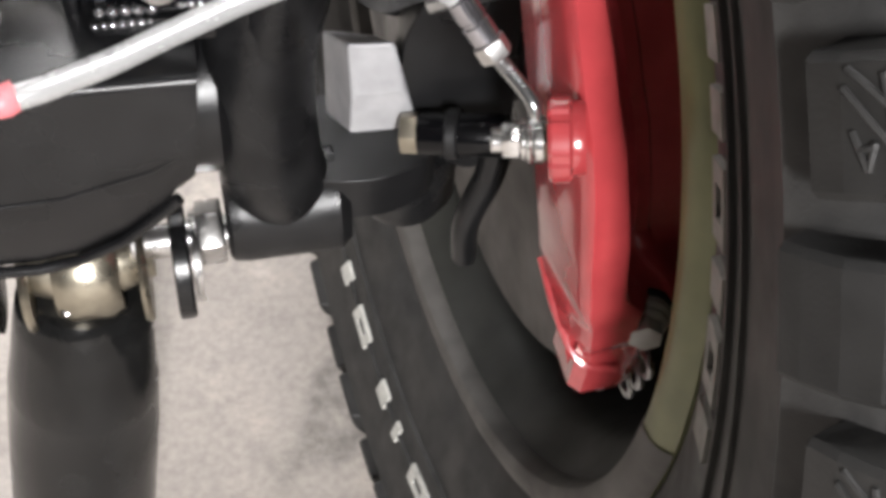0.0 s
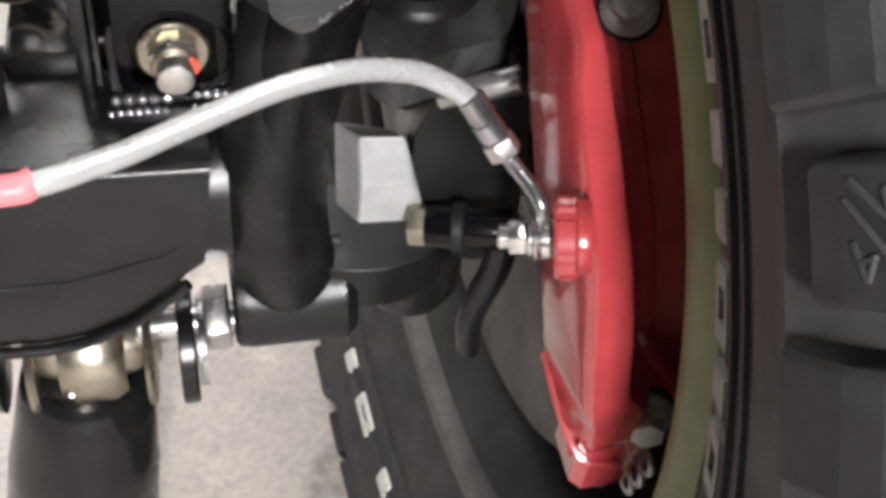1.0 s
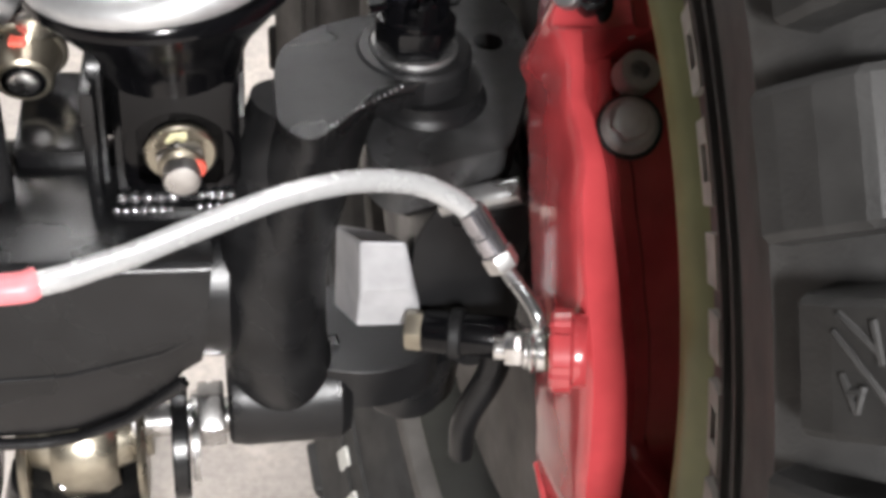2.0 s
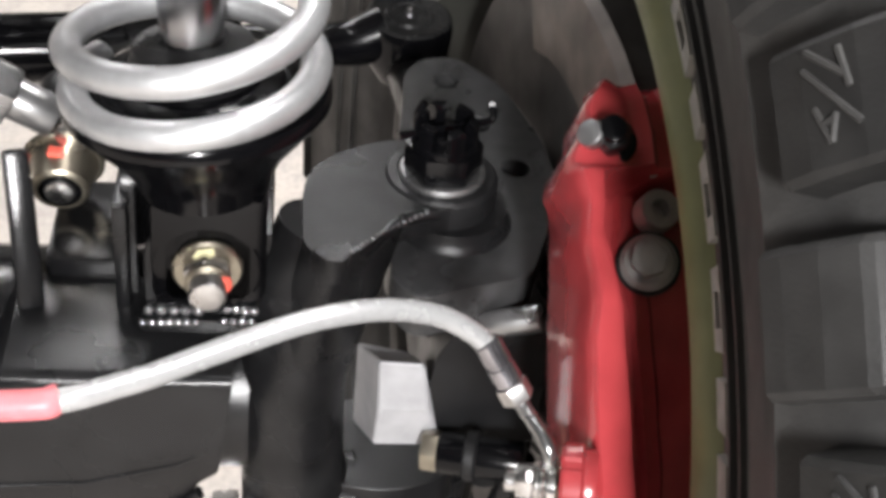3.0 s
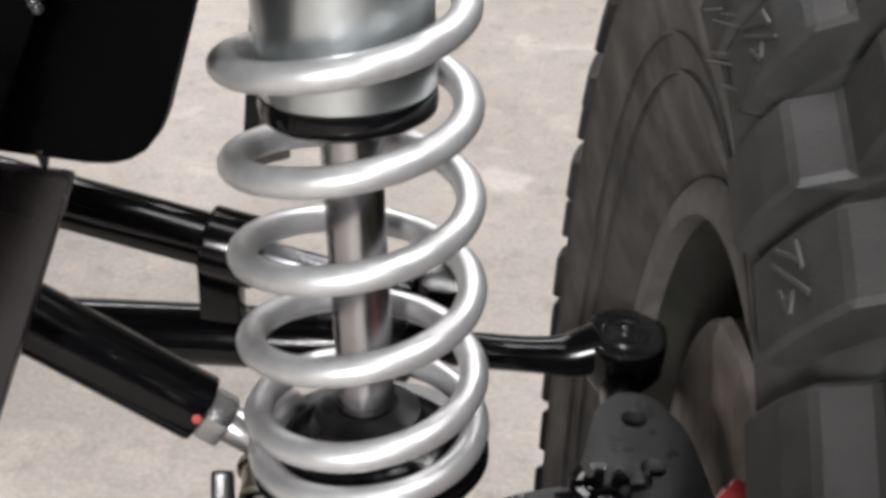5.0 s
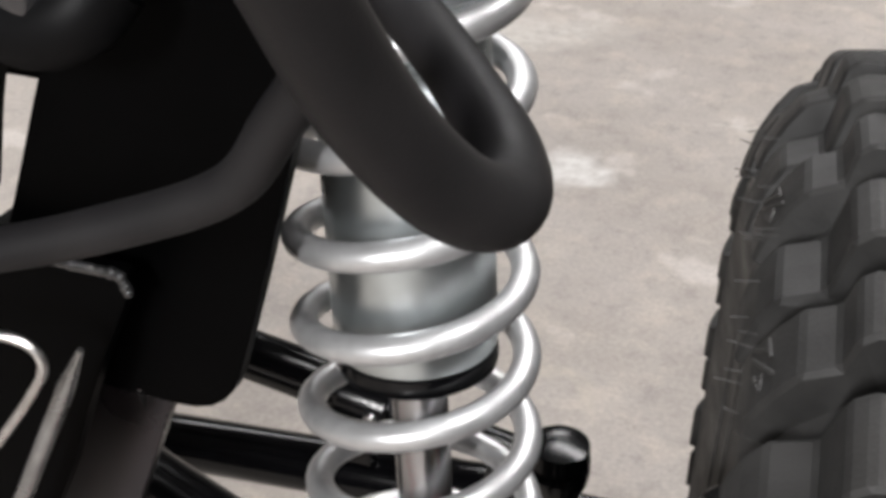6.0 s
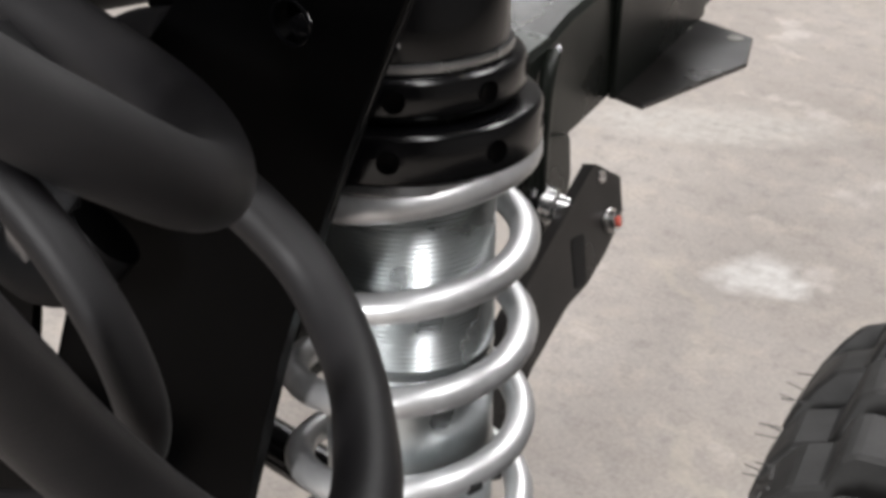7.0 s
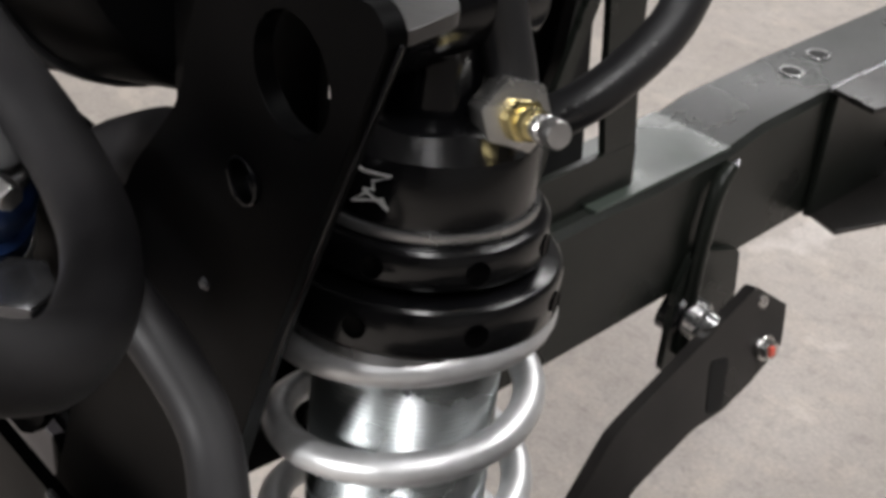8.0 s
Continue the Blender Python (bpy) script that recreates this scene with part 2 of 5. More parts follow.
    b.inputs["Strength"].default_value, b.inputs["Distance"].default_value = 0.35, 0.002
    link(noise_tex(70, 8), b.inputs["Height"])
    link(b.outputs[0], bsdf.inputs["Normal"])
    return m


CONCRETE = concrete()


# ---- building tools ----
def part(name, bm, mat, parent=None, label="", smooth=True, sharp=0.6):
    me = bpy.data.meshes.new(name)
    if smooth:
        for f in bm.faces:
            f.smooth = True
        for e in bm.edges:
            if len(e.link_faces) == 2 and e.calc_face_angle(0) > sharp:
                e.smooth = False
    if parent is not None:
        bmesh.ops.transform(bm, matrix=base_of(parent).inverted(), verts=bm.verts)
    bm.to_mesh(me)
    bm.free()
    me.materials.append(mat)
    ob = new(name, me)
    if parent is not None:
        ob.parent = parent
    if label:
        tagged(ob, label)
    return ob


def base_of(ob):
    m = Matrix.Translation(ob.location)
    while ob.parent is not None:
        ob = ob.parent
        m = Matrix.Translation(ob.location) @ m
    return m


def thing(name, at, label, category, group=""):
    ob = new(name)
    ob.empty_display_size = 0.02
    ob.location = at
    return tagged(ob, label, category, group)


def bevelled(bm, width, segments=2, angle=0.5):
    if width:
        edges = [e for e in bm.edges if len(e.link_faces) == 2 and e.calc_face_angle(0) > angle]
        bmesh.ops.bevel(bm, geom=edges, offset=width, segments=segments, affect="EDGES", profile=0.6, clamp_overlap=True)
    return bm


def block(a, b, bevel=0.002, m=None):
    """A box between two corners, turned by m."""
    bm = bmesh.new()
    bmesh.ops.create_cube(bm, size=1)
    a, b = Vector(a), Vector(b)
    size = b - a
    bmesh.ops.scale(bm, vec=[abs(v) for v in size], verts=bm.verts)
    bevelled(bm, bevel)
    bmesh.ops.translate(bm, vec=(a + b) / 2, verts=bm.verts)
    if m:
        bmesh.ops.transform(bm, matrix=m, verts=bm.verts)
    return bm


def axis_frame(a, b):
    """A pose at a whose z axis points to b."""
    d = (Vector(b) - Vector(a)).normalized()
    return Matrix.Translation(a) @ d.to_track_quat("Z", "Y").to_matrix().to_4x4()


def lathe(profile, m, n=48, start=0.0, end=360.0, closed=False):
    """Turns a profile of (radius, height) round the z axis of m."""
    bm = bmesh.new()
    full = abs(end - start) > 359.9
    count = n if full else n + 1
    rings = []
    for k in range(count):
        a = radians(start + (end - start) * k / n)
        rings.append([bm.verts.new((r * math.cos(a), r * math.sin(a), h)) for r, h in profile])
    for k in range(n):
        p, q = rings[k], rings[(k + 1) % count]
        for j in range(len(profile) - (0 if closed else 1)):
            j2 = (j + 1) % len(profile)
            vs = [p[j], q[j], q[j2], p[j2]]
            try:
                bm.faces.new(vs)
            except ValueError:
                pass
    if not full:
        if closed:
            bm.faces.new(rings[0])
            bm.faces.new(rings[-1][::-1])
    bmesh.ops.remove_doubles(bm, verts=bm.verts, dist=1e-6)
    bmesh.ops.recalc_face_normals(bm, faces=bm.faces)
    bmesh.ops.transform(bm, matrix=m, verts=bm.verts)
    return bm


def rod(a, b, r, bevel=0.001, n=32, r2=None):
    """A solid round bar from a to b with eased ends."""
    r2 = r if r2 is None else r2
    h = (Vector(b) - Vector(a)).length
    e = min(bevel, r * 0.5, h * 0.3)
    e2 = min(bevel, r2 * 0.5, h * 0.3)
    return lathe([(0, 0), (r - e, 0), (r - e * 0.3, e * 0.3), (r, e), (r2, h - e2), (r2 - e2 * 0.3, h - e2 * 0.3), (r2 - e2, h), (0, h)], axis_frame(a, b), n)


def ring(a, b, r_in, r_out, bevel=0.001, n=40):
    h = (Vector(b) - Vector(a)).length
    e = min(bevel, h * 0.3, (r_out - r_in) * 0.3)
    return lathe([(r_in, 0), (r_out - e, 0), (r_out, e), (r_out, h - e), (r_out - e, h), (r_in, h)], axis_frame(a, b), n, closed=True)


def hexagon(a, b, across, bevel=0.0008, spin=0.0, sides=6):
    m = axis_frame(a, b)
    h = (Vector(b) - Vector(a)).length
    bm = bmesh.new()
    bmesh.ops.create_cone(bm, cap_ends=True, segments=sides, radius1=across / math.sqrt(3), radius2=across / math.sqrt(3), depth=h)
    bevelled(bm, bevel)
    bmesh.ops.transform(bm, matrix=m @ Matrix.Translation((0, 0, h / 2)) @ pose(0, 0, 0, 0, 0, spin), verts=bm.verts)
    return bm


def smooth_path(points, steps=8, closed=False):
    """A rounded line through the points."""
    pts = [Vector(p) for p in points]
    out = []
    n = len(pts)
    for i in range(n if closed else n - 1):
        p0 = pts[(i - 1) % n] if closed or i else pts[0] * 2 - pts[1]
        p1, p2 = pts[i], pts[(i + 1) % n]
        p3 = pts[(i + 2) % n] if closed or i + 2 < n else p2 * 2 - p1
        for k in range(steps):
            t = k / steps
            out.append(0.5 * ((2 * p1) + (p2 - p0) * t + (2 * p0 - 5 * p1 + 4 * p2 - p3) * t * t + (3 * p1 - p0 - 3 * p2 + p3) * t ** 3))
    if not closed:
        out.append(pts[-1])
    return out


def tube(line, r, n=20, cap=True, wobble=0.0):
    """A round tube along a line of points; r may be one radius or a function of 0..1."""
    bm = bmesh.new()
    rings = []
    side = None
    count = len(line)
    for k, p in enumerate(line):
        ahead = (line[min(k + 1, count - 1)] - line[max(k - 1, 0)]).normalized()
        if side is None:
            side = ahead.orthogonal().normalized()
        side = (side - ahead * side.dot(ahead)).normalized()
        up = ahead.cross(side)
        rad = r(k / (count - 1)) if callable(r) else r
        if wobble:
            rad *= 1 + wobble * noise.noise(p * 40)
        rings.append([bm.verts.new(p + (side * math.cos(2 * math.pi * j / n) + up * math.sin(2 * math.pi * j / n)) * rad) for j in range(n)])
    for a, b in zip(rings, rings[1:]):
        for j in range(n):
            bm.faces.new((a[j], a[(j + 1) % n], b[(j + 1) % n], b[j]))
    if cap:
        bm.faces.new(rings[0][::-1])
        bm.faces.new(rings[-1])
    bmesh.ops.recalc_face_normals(bm, faces=bm.faces)
    return bm


def rounded(outline, r, steps=4):
    """A closed 2D outline with its corners rounded by r (one radius or one each)."""
    out = []
    n = len(outline)
    for i, p in enumerate(outline):
        p = Vector(p)
        a, b = Vector(outline[i - 1]), Vector(outline[(i + 1) % n])
        rad = r[i] if isinstance(r, (list, tuple)) else r
        d1, d2 = (a - p), (b - p)
        rad = min(rad, d1.length * 0.45, d2.length * 0.45)
        if rad < 1e-5:
            out.append(tuple(p))
            continue
        s, e = p + d1.normalized() * rad, p + d2.normalized() * rad
        for k in range(steps + 1):
            t = k / steps
            out.append(tuple(s * (1 - t) ** 2 + p * 2 * t * (1 - t) + e * t * t))
    return out


def plate(outline, thick, m, holes=(), bevel=0.0006):
    """A flat plate in the xy plane of m, from z = 0 to thick, with round holes (x, y, r)."""
    bm = bmesh.new()
    loops = [outline] + [[(x + r * math.cos(2 * math.pi * k / 24), y + r * math.sin(2 * math.pi * k / 24)) for k in range(24)] for x, y, r in holes]
    for loop in loops:
        vs = [bm.verts.new((p[0], p[1], 0)) for p in loop]
        for k in range(len(vs)):
            bm.edges.new((vs[k], vs[(k + 1) % len(vs)]))
    bmesh.ops.triangle_fill(bm, use_beauty=True, use_dissolve=False, edges=bm.edges)
    res = bmesh.ops.extrude_face_region(bm, geom=list(bm.faces))
    bmesh.ops.translate(bm, vec=(0, 0, thick), verts=[g for g in res["geom"] if isinstance(g, bmesh.types.BMVert)])
    bmesh.ops.recalc_face_normals(bm, faces=bm.faces)
    if bevel:
        edges = [e for e in bm.edges if len(e.link_faces) == 2 and e.calc_face_angle(0) > 0.9]
        bmesh.ops.bevel(bm, geom=edges, offset=bevel, segments=1, affect="EDGES", clamp_overlap=True)
    bmesh.ops.transform(bm, matrix=m, verts=bm.verts)
    return bm


def joined(*parts):
    """Several bmeshes of one part in one."""
    bm = bmesh.new()
    for p in parts:
        me = bpy.data.meshes.new("tmp")
        p.to_mesh(me)
        p.free()
        bm.from_mesh(me)
        bpy.data.meshes.remove(me)
    return bm


def weld(line, r=0.0022, seed=1, gap=0.9):
    """A lumpy weld bead along a line."""
    rng = random.Random(seed)
    blobs = []
    total = sum((b - a).length for a, b in zip(line, line[1:]))
    count = max(3, int(total / (r * gap)))
    for k in range(count + 1):
        d = total * k / count
        for a, b in zip(line, line[1:]):
            seg = (b - a).length
            if d <= seg + 1e-9:
                p = a + (b - a) * (d / max(seg, 1e-9))
                break
            d -= seg
        bm = bmesh.new()
        bmesh.ops.create_uvsphere(bm, u_segments=10, v_segments=6, radius=r * rng.uniform(0.85, 1.15))
        bmesh.ops.translate(bm, vec=p, verts=bm.verts)
        blobs.append(bm)
    return joined(*blobs)


V = Vector
# turns a plate of the xy plane upright, its face to the front
UPRIGHT = Matrix(((1, 0, 0, 0), (0, 0, -1, 0), (0, 1, 0, 0), (0, 0, 0, 1)))

# ---- floor and room ----
floor = block((-7, -6, -0.15), (7, 9, 0), 0)
tagged(part("floor", floor, CONCRETE, smooth=False), "pale worn workshop concrete floor with stains and a painted shadow", "floor", kind="structure")
WALL = material("pale_workshop_wall", (0.35, 0.345, 0.335), 0.7, scale=8, spread=0.06, bump=0.2, bump_scale=60)
CEIL = material("grey_workshop_ceiling", (0.12, 0.12, 0.12), 0.8, scale=8, spread=0.06, bump=0.2, bump_scale=60)
# South and west walls are unseen and kept dark to hold down bounce light.
SHADE = material("low_bounce_wall", (0.1, 0.1, 0.104), 0.8, scale=8, spread=0.1, bump=0.2, bump_scale=60)
for name, a, b, mat, label in (("wall_north", (-7, 9, 0), (7, 9.2, 4.2), WALL, "plain pale painted workshop wall"), ("wall_south", (-7, -6.2, 0), (7, -6, 4.2), SHADE, "plain unseen workshop wall kept dark to limit bounce light"),
                               ("wall_east", (7, -6, 0), (7.2, 9, 4.2), WALL, "plain pale painted workshop wall"), ("wall_west", (-7.2, -6, 0), (-7, 9, 4.2), SHADE, "plain unseen workshop wall kept dark to limit bounce light")):
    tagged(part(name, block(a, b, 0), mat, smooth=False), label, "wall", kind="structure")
tagged(part("ceiling", block((-7, -6, 4.2), (7, 9, 4.35), 0), CEIL, smooth=False), "plain grey workshop ceiling", "ceiling", kind="structure")

# ---- wheel ----
# the wheel's frame: z runs outboard along the axle, x to the rear of the vehicle, y up; its origin lies in the tyre's inner side
WC = V((0.094, 0.069, 0.402))
AXLE_DIR = V((1, 0.14, -0.0109)).normalized()
REAR = V((-0.14, 1, 0)).normalized()
REAR = (REAR - AXLE_DIR * REAR.dot(AXLE_DIR)).normalized()
WHEEL = Matrix.Translation(WC) @ Matrix((REAR, AXLE_DIR.cross(REAR), AXLE_DIR)).transposed().to_4x4()


# the tyre leans out a little at the top
LEAN = Matrix.Translation(WC) @ Matrix.Rotation(0.02, 4, REAR) @ Matrix.Translation(-WC) @ WHEEL


def on_tyre(r, u, degrees):
    a = radians(degrees)
    return LEAN @ V((r * math.cos(a), r * math.sin(a), u))


def on_wheel(r, u, degrees):
    a = radians(degrees)
    return WHEEL @ V((r * math.cos(a), r * math.sin(a), u))


def shell(grid, thick_to=None):
    """A closed block from a grid of outer points and the grid of its foot points."""
    bm = bmesh.new()
    top = [[bm.verts.new(p) for p in row] for row in grid]
    low = [[bm.verts.new(p) for p in row] for row in thick_to]
    n, k = len(grid), len(grid[0])
    for i in range(n - 1):
        for j in range(k - 1):
            bm.faces.new((top[i][j], top[i + 1][j], top[i + 1][j + 1], top[i][j + 1]))
    for i in range(n - 1):
        for j in (0, k - 1):
            bm.faces.new((top[i][j], top[i + 1][j], low[i + 1][j], low[i][j]))
    for j in range(k - 1):
        for i in (0, n - 1):
            bm.faces.new((top[i][j], top[i][j + 1], low[i][j + 1], low[i][j]))
    bmesh.ops.recalc_face_normals(bm, faces=bm.faces)
    return bm


PAIRS = 26
STEP = 360 / PAIRS


def lug_mesh(line, foot, a0, a1, skew=0.0, twist=0.0):
    """A tread block: its section line of (r, u), the foot line under it, and the angles between which it lies."""
    n = len(line)
    grid, low = [], []
    for i, ((r, u), (r2, u2)) in enumerate(zip(line, foot)):
        t = i / (n - 1)
        s = skew * t
        cells = [a0 + s + twist * t, a0 + s + (a1 - a0) * 0.5, a1 + s - twist * t * 0.3]
        grid.append([on_tyre(r, u, a) for a in cells])
        low.append([on_tyre(r2, u2, a + d) for a, d in zip(cells, (-0.35, 0, 0.35))])
    bm = shell(grid, low)
    bevelled(bm, 0.0016, 1, 0.45)
    return bm


def make_wheel():
    w = thing("wheel", WC - V((0, 0, 0.402)), "large off-road wheel with a black knobbly tyre and olive bronze rim", "wheel")
    prof = [(0.218, 0.05), (0.23, 0.0435), (0.236, 0.0385), (0.241, 0.0345), (0.247, 0.0325), (0.25, 0.029), (0.2545, 0.0275), (0.2585, 0.025), (0.272, 0.0205), (0.29, 0.0145), (0.31, 0.0075), (0.328, 0.0022), (0.3365, 0.0), (0.338, -0.001), (0.3395, 0.0),
            (0.348, 0.0035), (0.362, 0.012), (0.374, 0.025), (0.381, 0.038), (0.384, 0.06), (0.386, 0.125), (0.384, 0.19), (0.381, 0.216), (0.374, 0.23), (0.362, 0.241), (0.338, 0.249), (0.31, 0.243), (0.262, 0.228), (0.24, 0.218), (0.218, 0.2)]
    tyre = part("tyre", lathe(prof, LEAN, 180), RUBBER, w, "dusty black off-road tyre with deep lugs")
    # two kinds of shoulder block by turns: a short marked one and a longer one that starts lower, each with a ledge under the crown
    side_a = [(0.3525, -0.0042), (0.362, -0.0012), (0.374, 0.005), (0.383, 0.0115), (0.3875, 0.0225), (0.3995, 0.0255), (0.403, 0.0305), (0.4035, 0.05), (0.4035, 0.076)]
    foot_a = [(0.3515, 0.006), (0.357, 0.012), (0.363, 0.018), (0.37, 0.025), (0.375, 0.03), (0.38, 0.036), (0.382, 0.04), (0.384, 0.052), (0.385, 0.076)]
    side_b = [(0.3425, -0.0062), (0.351, -0.0045), (0.361, -0.0012), (0.3705, 0.0045), (0.3755, 0.019), (0.397, 0.024), (0.4015, 0.03), (0.4035, 0.048), (0.4035, 0.07)]
    foot_b = [(0.3415, 0.003), (0.349, 0.009), (0.357, 0.014), (0.365, 0.02), (0.372, 0.027), (0.379, 0.035), (0.381, 0.04), (0.384, 0.05), (0.385, 0.07)]
    mid = [(0.4035, 0.0855), (0.4037, 0.104), (0.4037, 0.122)]
    foot_m = [(0.384, 0.0855), (0.385, 0.104), (0.385, 0.122)]
    mirror = lambda rows: [(r, 0.25 - u) for r, u in rows]  # noqa: E731
    kinds = [(side_a, foot_a, 3.3, 8.1, -1.0), (side_b, foot_b, 10.05, 15.4, -1.1), (mid, foot_m, 2.6, 8.0, -1.8), (mid, foot_m, 9.5, 14.9, -1.8),
             (mirror(mid), mirror(foot_m), 0.5, 5.9, 1.8), (mirror(mid), mirror(foot_m), 7.4, 12.8, 1.8), (mirror(side_a), mirror(foot_a), 3.3, 8.1, 1.0), (mirror(side_b), mirror(foot_b), 10.05, 15.4, 1.1)]
    shared = {}
    far_lugs = []
    for k in range(PAIRS):
        for j, (line, foot, a0, a1, skew) in enumerate(kinds):
            if j not in shared:
                bm = lug_mesh(line, foot, a0, a1, skew, 0.8)
                bmesh.ops.transform(bm, matrix=LEAN.inverted(), verts=bm.verts)
                me = bpy.data.meshes.new("tread_lug")
                bm.to_mesh(me)
                bm.free()
                me.materials.append(LUG)
                shared[j] = me
            spin = pose(0, 0, 0, 0, 0, STEP * k)
            if j >= 4:
                bm = bmesh.new()
                bm.from_mesh(shared[j])
                bmesh.ops.transform(bm, matrix=LEAN @ spin, verts=bm.verts)
                far_lugs.append(bm)
                continue
            ob = new("tread_lug", shared[j])
            ob.parent = tyre
            ob.matrix_basis = base_of(tyre).inverted() @ LEAN @ spin
    tagged(part("outer_tread", joined(*far_lugs), LUG, tyre, "black lugs of the outer tread rows", smooth=False), kind="stuff")

    def u_lug(r):
        for (ra, ua), (rb, ub) in zip(side_a, side_a[1:]):
            if r <= rb:
                return ua + (ub - ua) * (r - ra) / (rb - ra)
        return 0.0115

    # moulded strokes on the marked blocks that face the front: a long slash with a bent stroke above and a pointed one below
    strokes = ((-0.005, -0.86, 0.006, 1.3), (-0.004, -1.45, 0.004, -0.3), (0.003, -1.3, 0.0045, 0.1), (-0.0035, 0.5, -0.0005, 1.75), (0.001, 0.8, -0.0005, 1.75), (-0.0025, 1.1, 0.0012, 1.0))
    for k in range(6, 13):
        middle = 5.5 + STEP * k
        for r0, d0, r1, d1 in strokes:
            ends = [on_tyre(0.3675 + r, u_lug(0.3675 + r) - 0.0001, middle + d - 0.35) for r, d in ((r0, d0), (r1, d1))]
            part("tread_mark", rod(*ends, 0.0009, 0.0003, 6), RUBBER, tyre)
    # side lettering: plain raised shapes
    def letter(a0, a1, r0, r1, hollow=False, mat=LETTER):
        def face(p0, p1, q0, q1):
            rows = [[(r, u_side(r) - 0.0022, a) for a in (p0, (p0 + p1) / 2, p1)] for r in (q0, (q0 + q1) / 2, q1)]
            return shell([[on_tyre(*c) for c in row] for row in rows], [[on_tyre(r, u + 0.004, a) for r, u, a in row] for row in rows])
        if not hollow:
            return face(a0, a1, r0, r1)
        wa, wr = (a1 - a0) * 0.28, (r1 - r0) * 0.24
        return joined(face(a0, a0 + wa, r0, r1), face(a1 - wa, a1, r0, r1), face(a0 + wa, a1 - wa, r0, r0 + wr), face(a0 + wa, a1 - wa, r1 - wr, r1))

    def u_side(r):
        pts = [(0.24, 0.0315), (0.258, 0.0245), (0.272, 0.0205), (0.29, 0.0145), (0.31, 0.0075), (0.328, 0.0022), (0.345, 0.0)]
        for (ra, ua), (rb, ub) in zip(pts, pts[1:]):
            if r <= rb:
                return ua + (ub - ua) * (r - ra) / (rb - ra)
        return 0.001

    rng = random.Random(4)
    for a0, a1, hollow in ((301.0, 302.6, False), (293.2, 295.4, False), (286.2, 288.6, False), (277.6, 282.6, True), (269.2, 272.0, False), (264.4, 265.8, False), (253.8, 259.4, True), (246.0, 249.5, False), (238.0, 243.0, True)):
        part("letter", letter(a0, a1, 0.2955, 0.3055, hollow), LETTER, tyre)
    a = 112.0
    for shape in (0, 1, 0, 1, 1, 0, 0, 1, 0, 1, 0):
        wide = 5.0 if shape else rng.uniform(2.5, 4.0)
        part("letter", letter(a, a + wide, 0.262, 0.276, bool(shape)), LETTER_GREY, tyre, "dull grey moulded letter")
        a += wide + 1.6
    # moulded rings near the bead, and short rubber vent whiskers
    for r, u in ((0.283, 0.0165), (0.3, 0.011)):
        part("sidewall_ring", lathe([(r - 0.0014, u + 0.003), (r - 0.0008, u - 0.0018), (r + 0.0008, u - 0.0022), (r + 0.0014, u + 0.002)], LEAN, 120), RUBBER, tyre)
    whiskers = []
    for k in range(22):
        a = rng.uniform(68, 104)
        r = rng.choice((0.3555, 0.362, 0.37))
        p = on_tyre(r, u_lug(r) + 0.001, a)
        whiskers.append(rod(p, p + (-AXLE_DIR * rng.uniform(0.006, 0.011) + V((0, 0, rng.uniform(-0.002, 0.002)))), 0.00025, 0.0001, 5))
    tagged(part("vent_whisker", joined(*whiskers), RUBBER, tyre), kind="stuff")
    flange = [(0.2168, 0.0375), (0.2185, 0.0333), (0.2225, 0.0313), (0.2275, 0.0316), (0.232, 0.0338), (0.2352, 0.0372), (0.2355, 0.041), (0.229, 0.0445), (0.221, 0.046), (0.2165, 0.043)]
    rim = part("rim", lathe(flange, LEAN, 120, closed=True), OLIVE, w, "olive bronze rim flange")
    part("rim_grey_arc", lathe([(0.216, 0.043), (0.2162, 0.0373), (0.218, 0.0329), (0.2223, 0.0308), (0.2277, 0.0311), (0.2324, 0.0334), (0.2358, 0.037)], LEAN, 90, -177.0, 98.0), RIM_GREY, rim, "grey brown film over part of the rim")
    barrel = [(0.2175, 0.0425), (0.213, 0.052), (0.204, 0.062), (0.2, 0.075), (0.2, 0.21), (0.206, 0.21), (0.206, 0.078), (0.21, 0.068), (0.2185, 0.058), (0.2195, 0.046)]
    # Barrel colour is darkened for the shade inside the wheel.
    part("barrel", lathe(barrel, LEAN, 120, closed=True), BARREL, rim)
    part("barrel_lip", lathe([(0.2168, 0.0426), (0.2124, 0.0515), (0.2034, 0.0615), (0.1994, 0.0745)], LEAN, 40, 103.0, 190.0), OLIVE, rim, "olive bronze step inside the rim")
    part("pale_strip", lathe([(0.2172, 0.0415), (0.214, 0.0455), (0.2115, 0.0505), (0.2128, 0.052)], LEAN, 8, 111.5, 114.0), LETTER, rim, "pale strip inside the rim")
    # The disc's black also carries the shade in the wheel centre.
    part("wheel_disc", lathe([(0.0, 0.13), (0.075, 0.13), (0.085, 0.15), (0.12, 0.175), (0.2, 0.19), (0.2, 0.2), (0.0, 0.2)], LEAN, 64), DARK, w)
    return w


make_wheel()

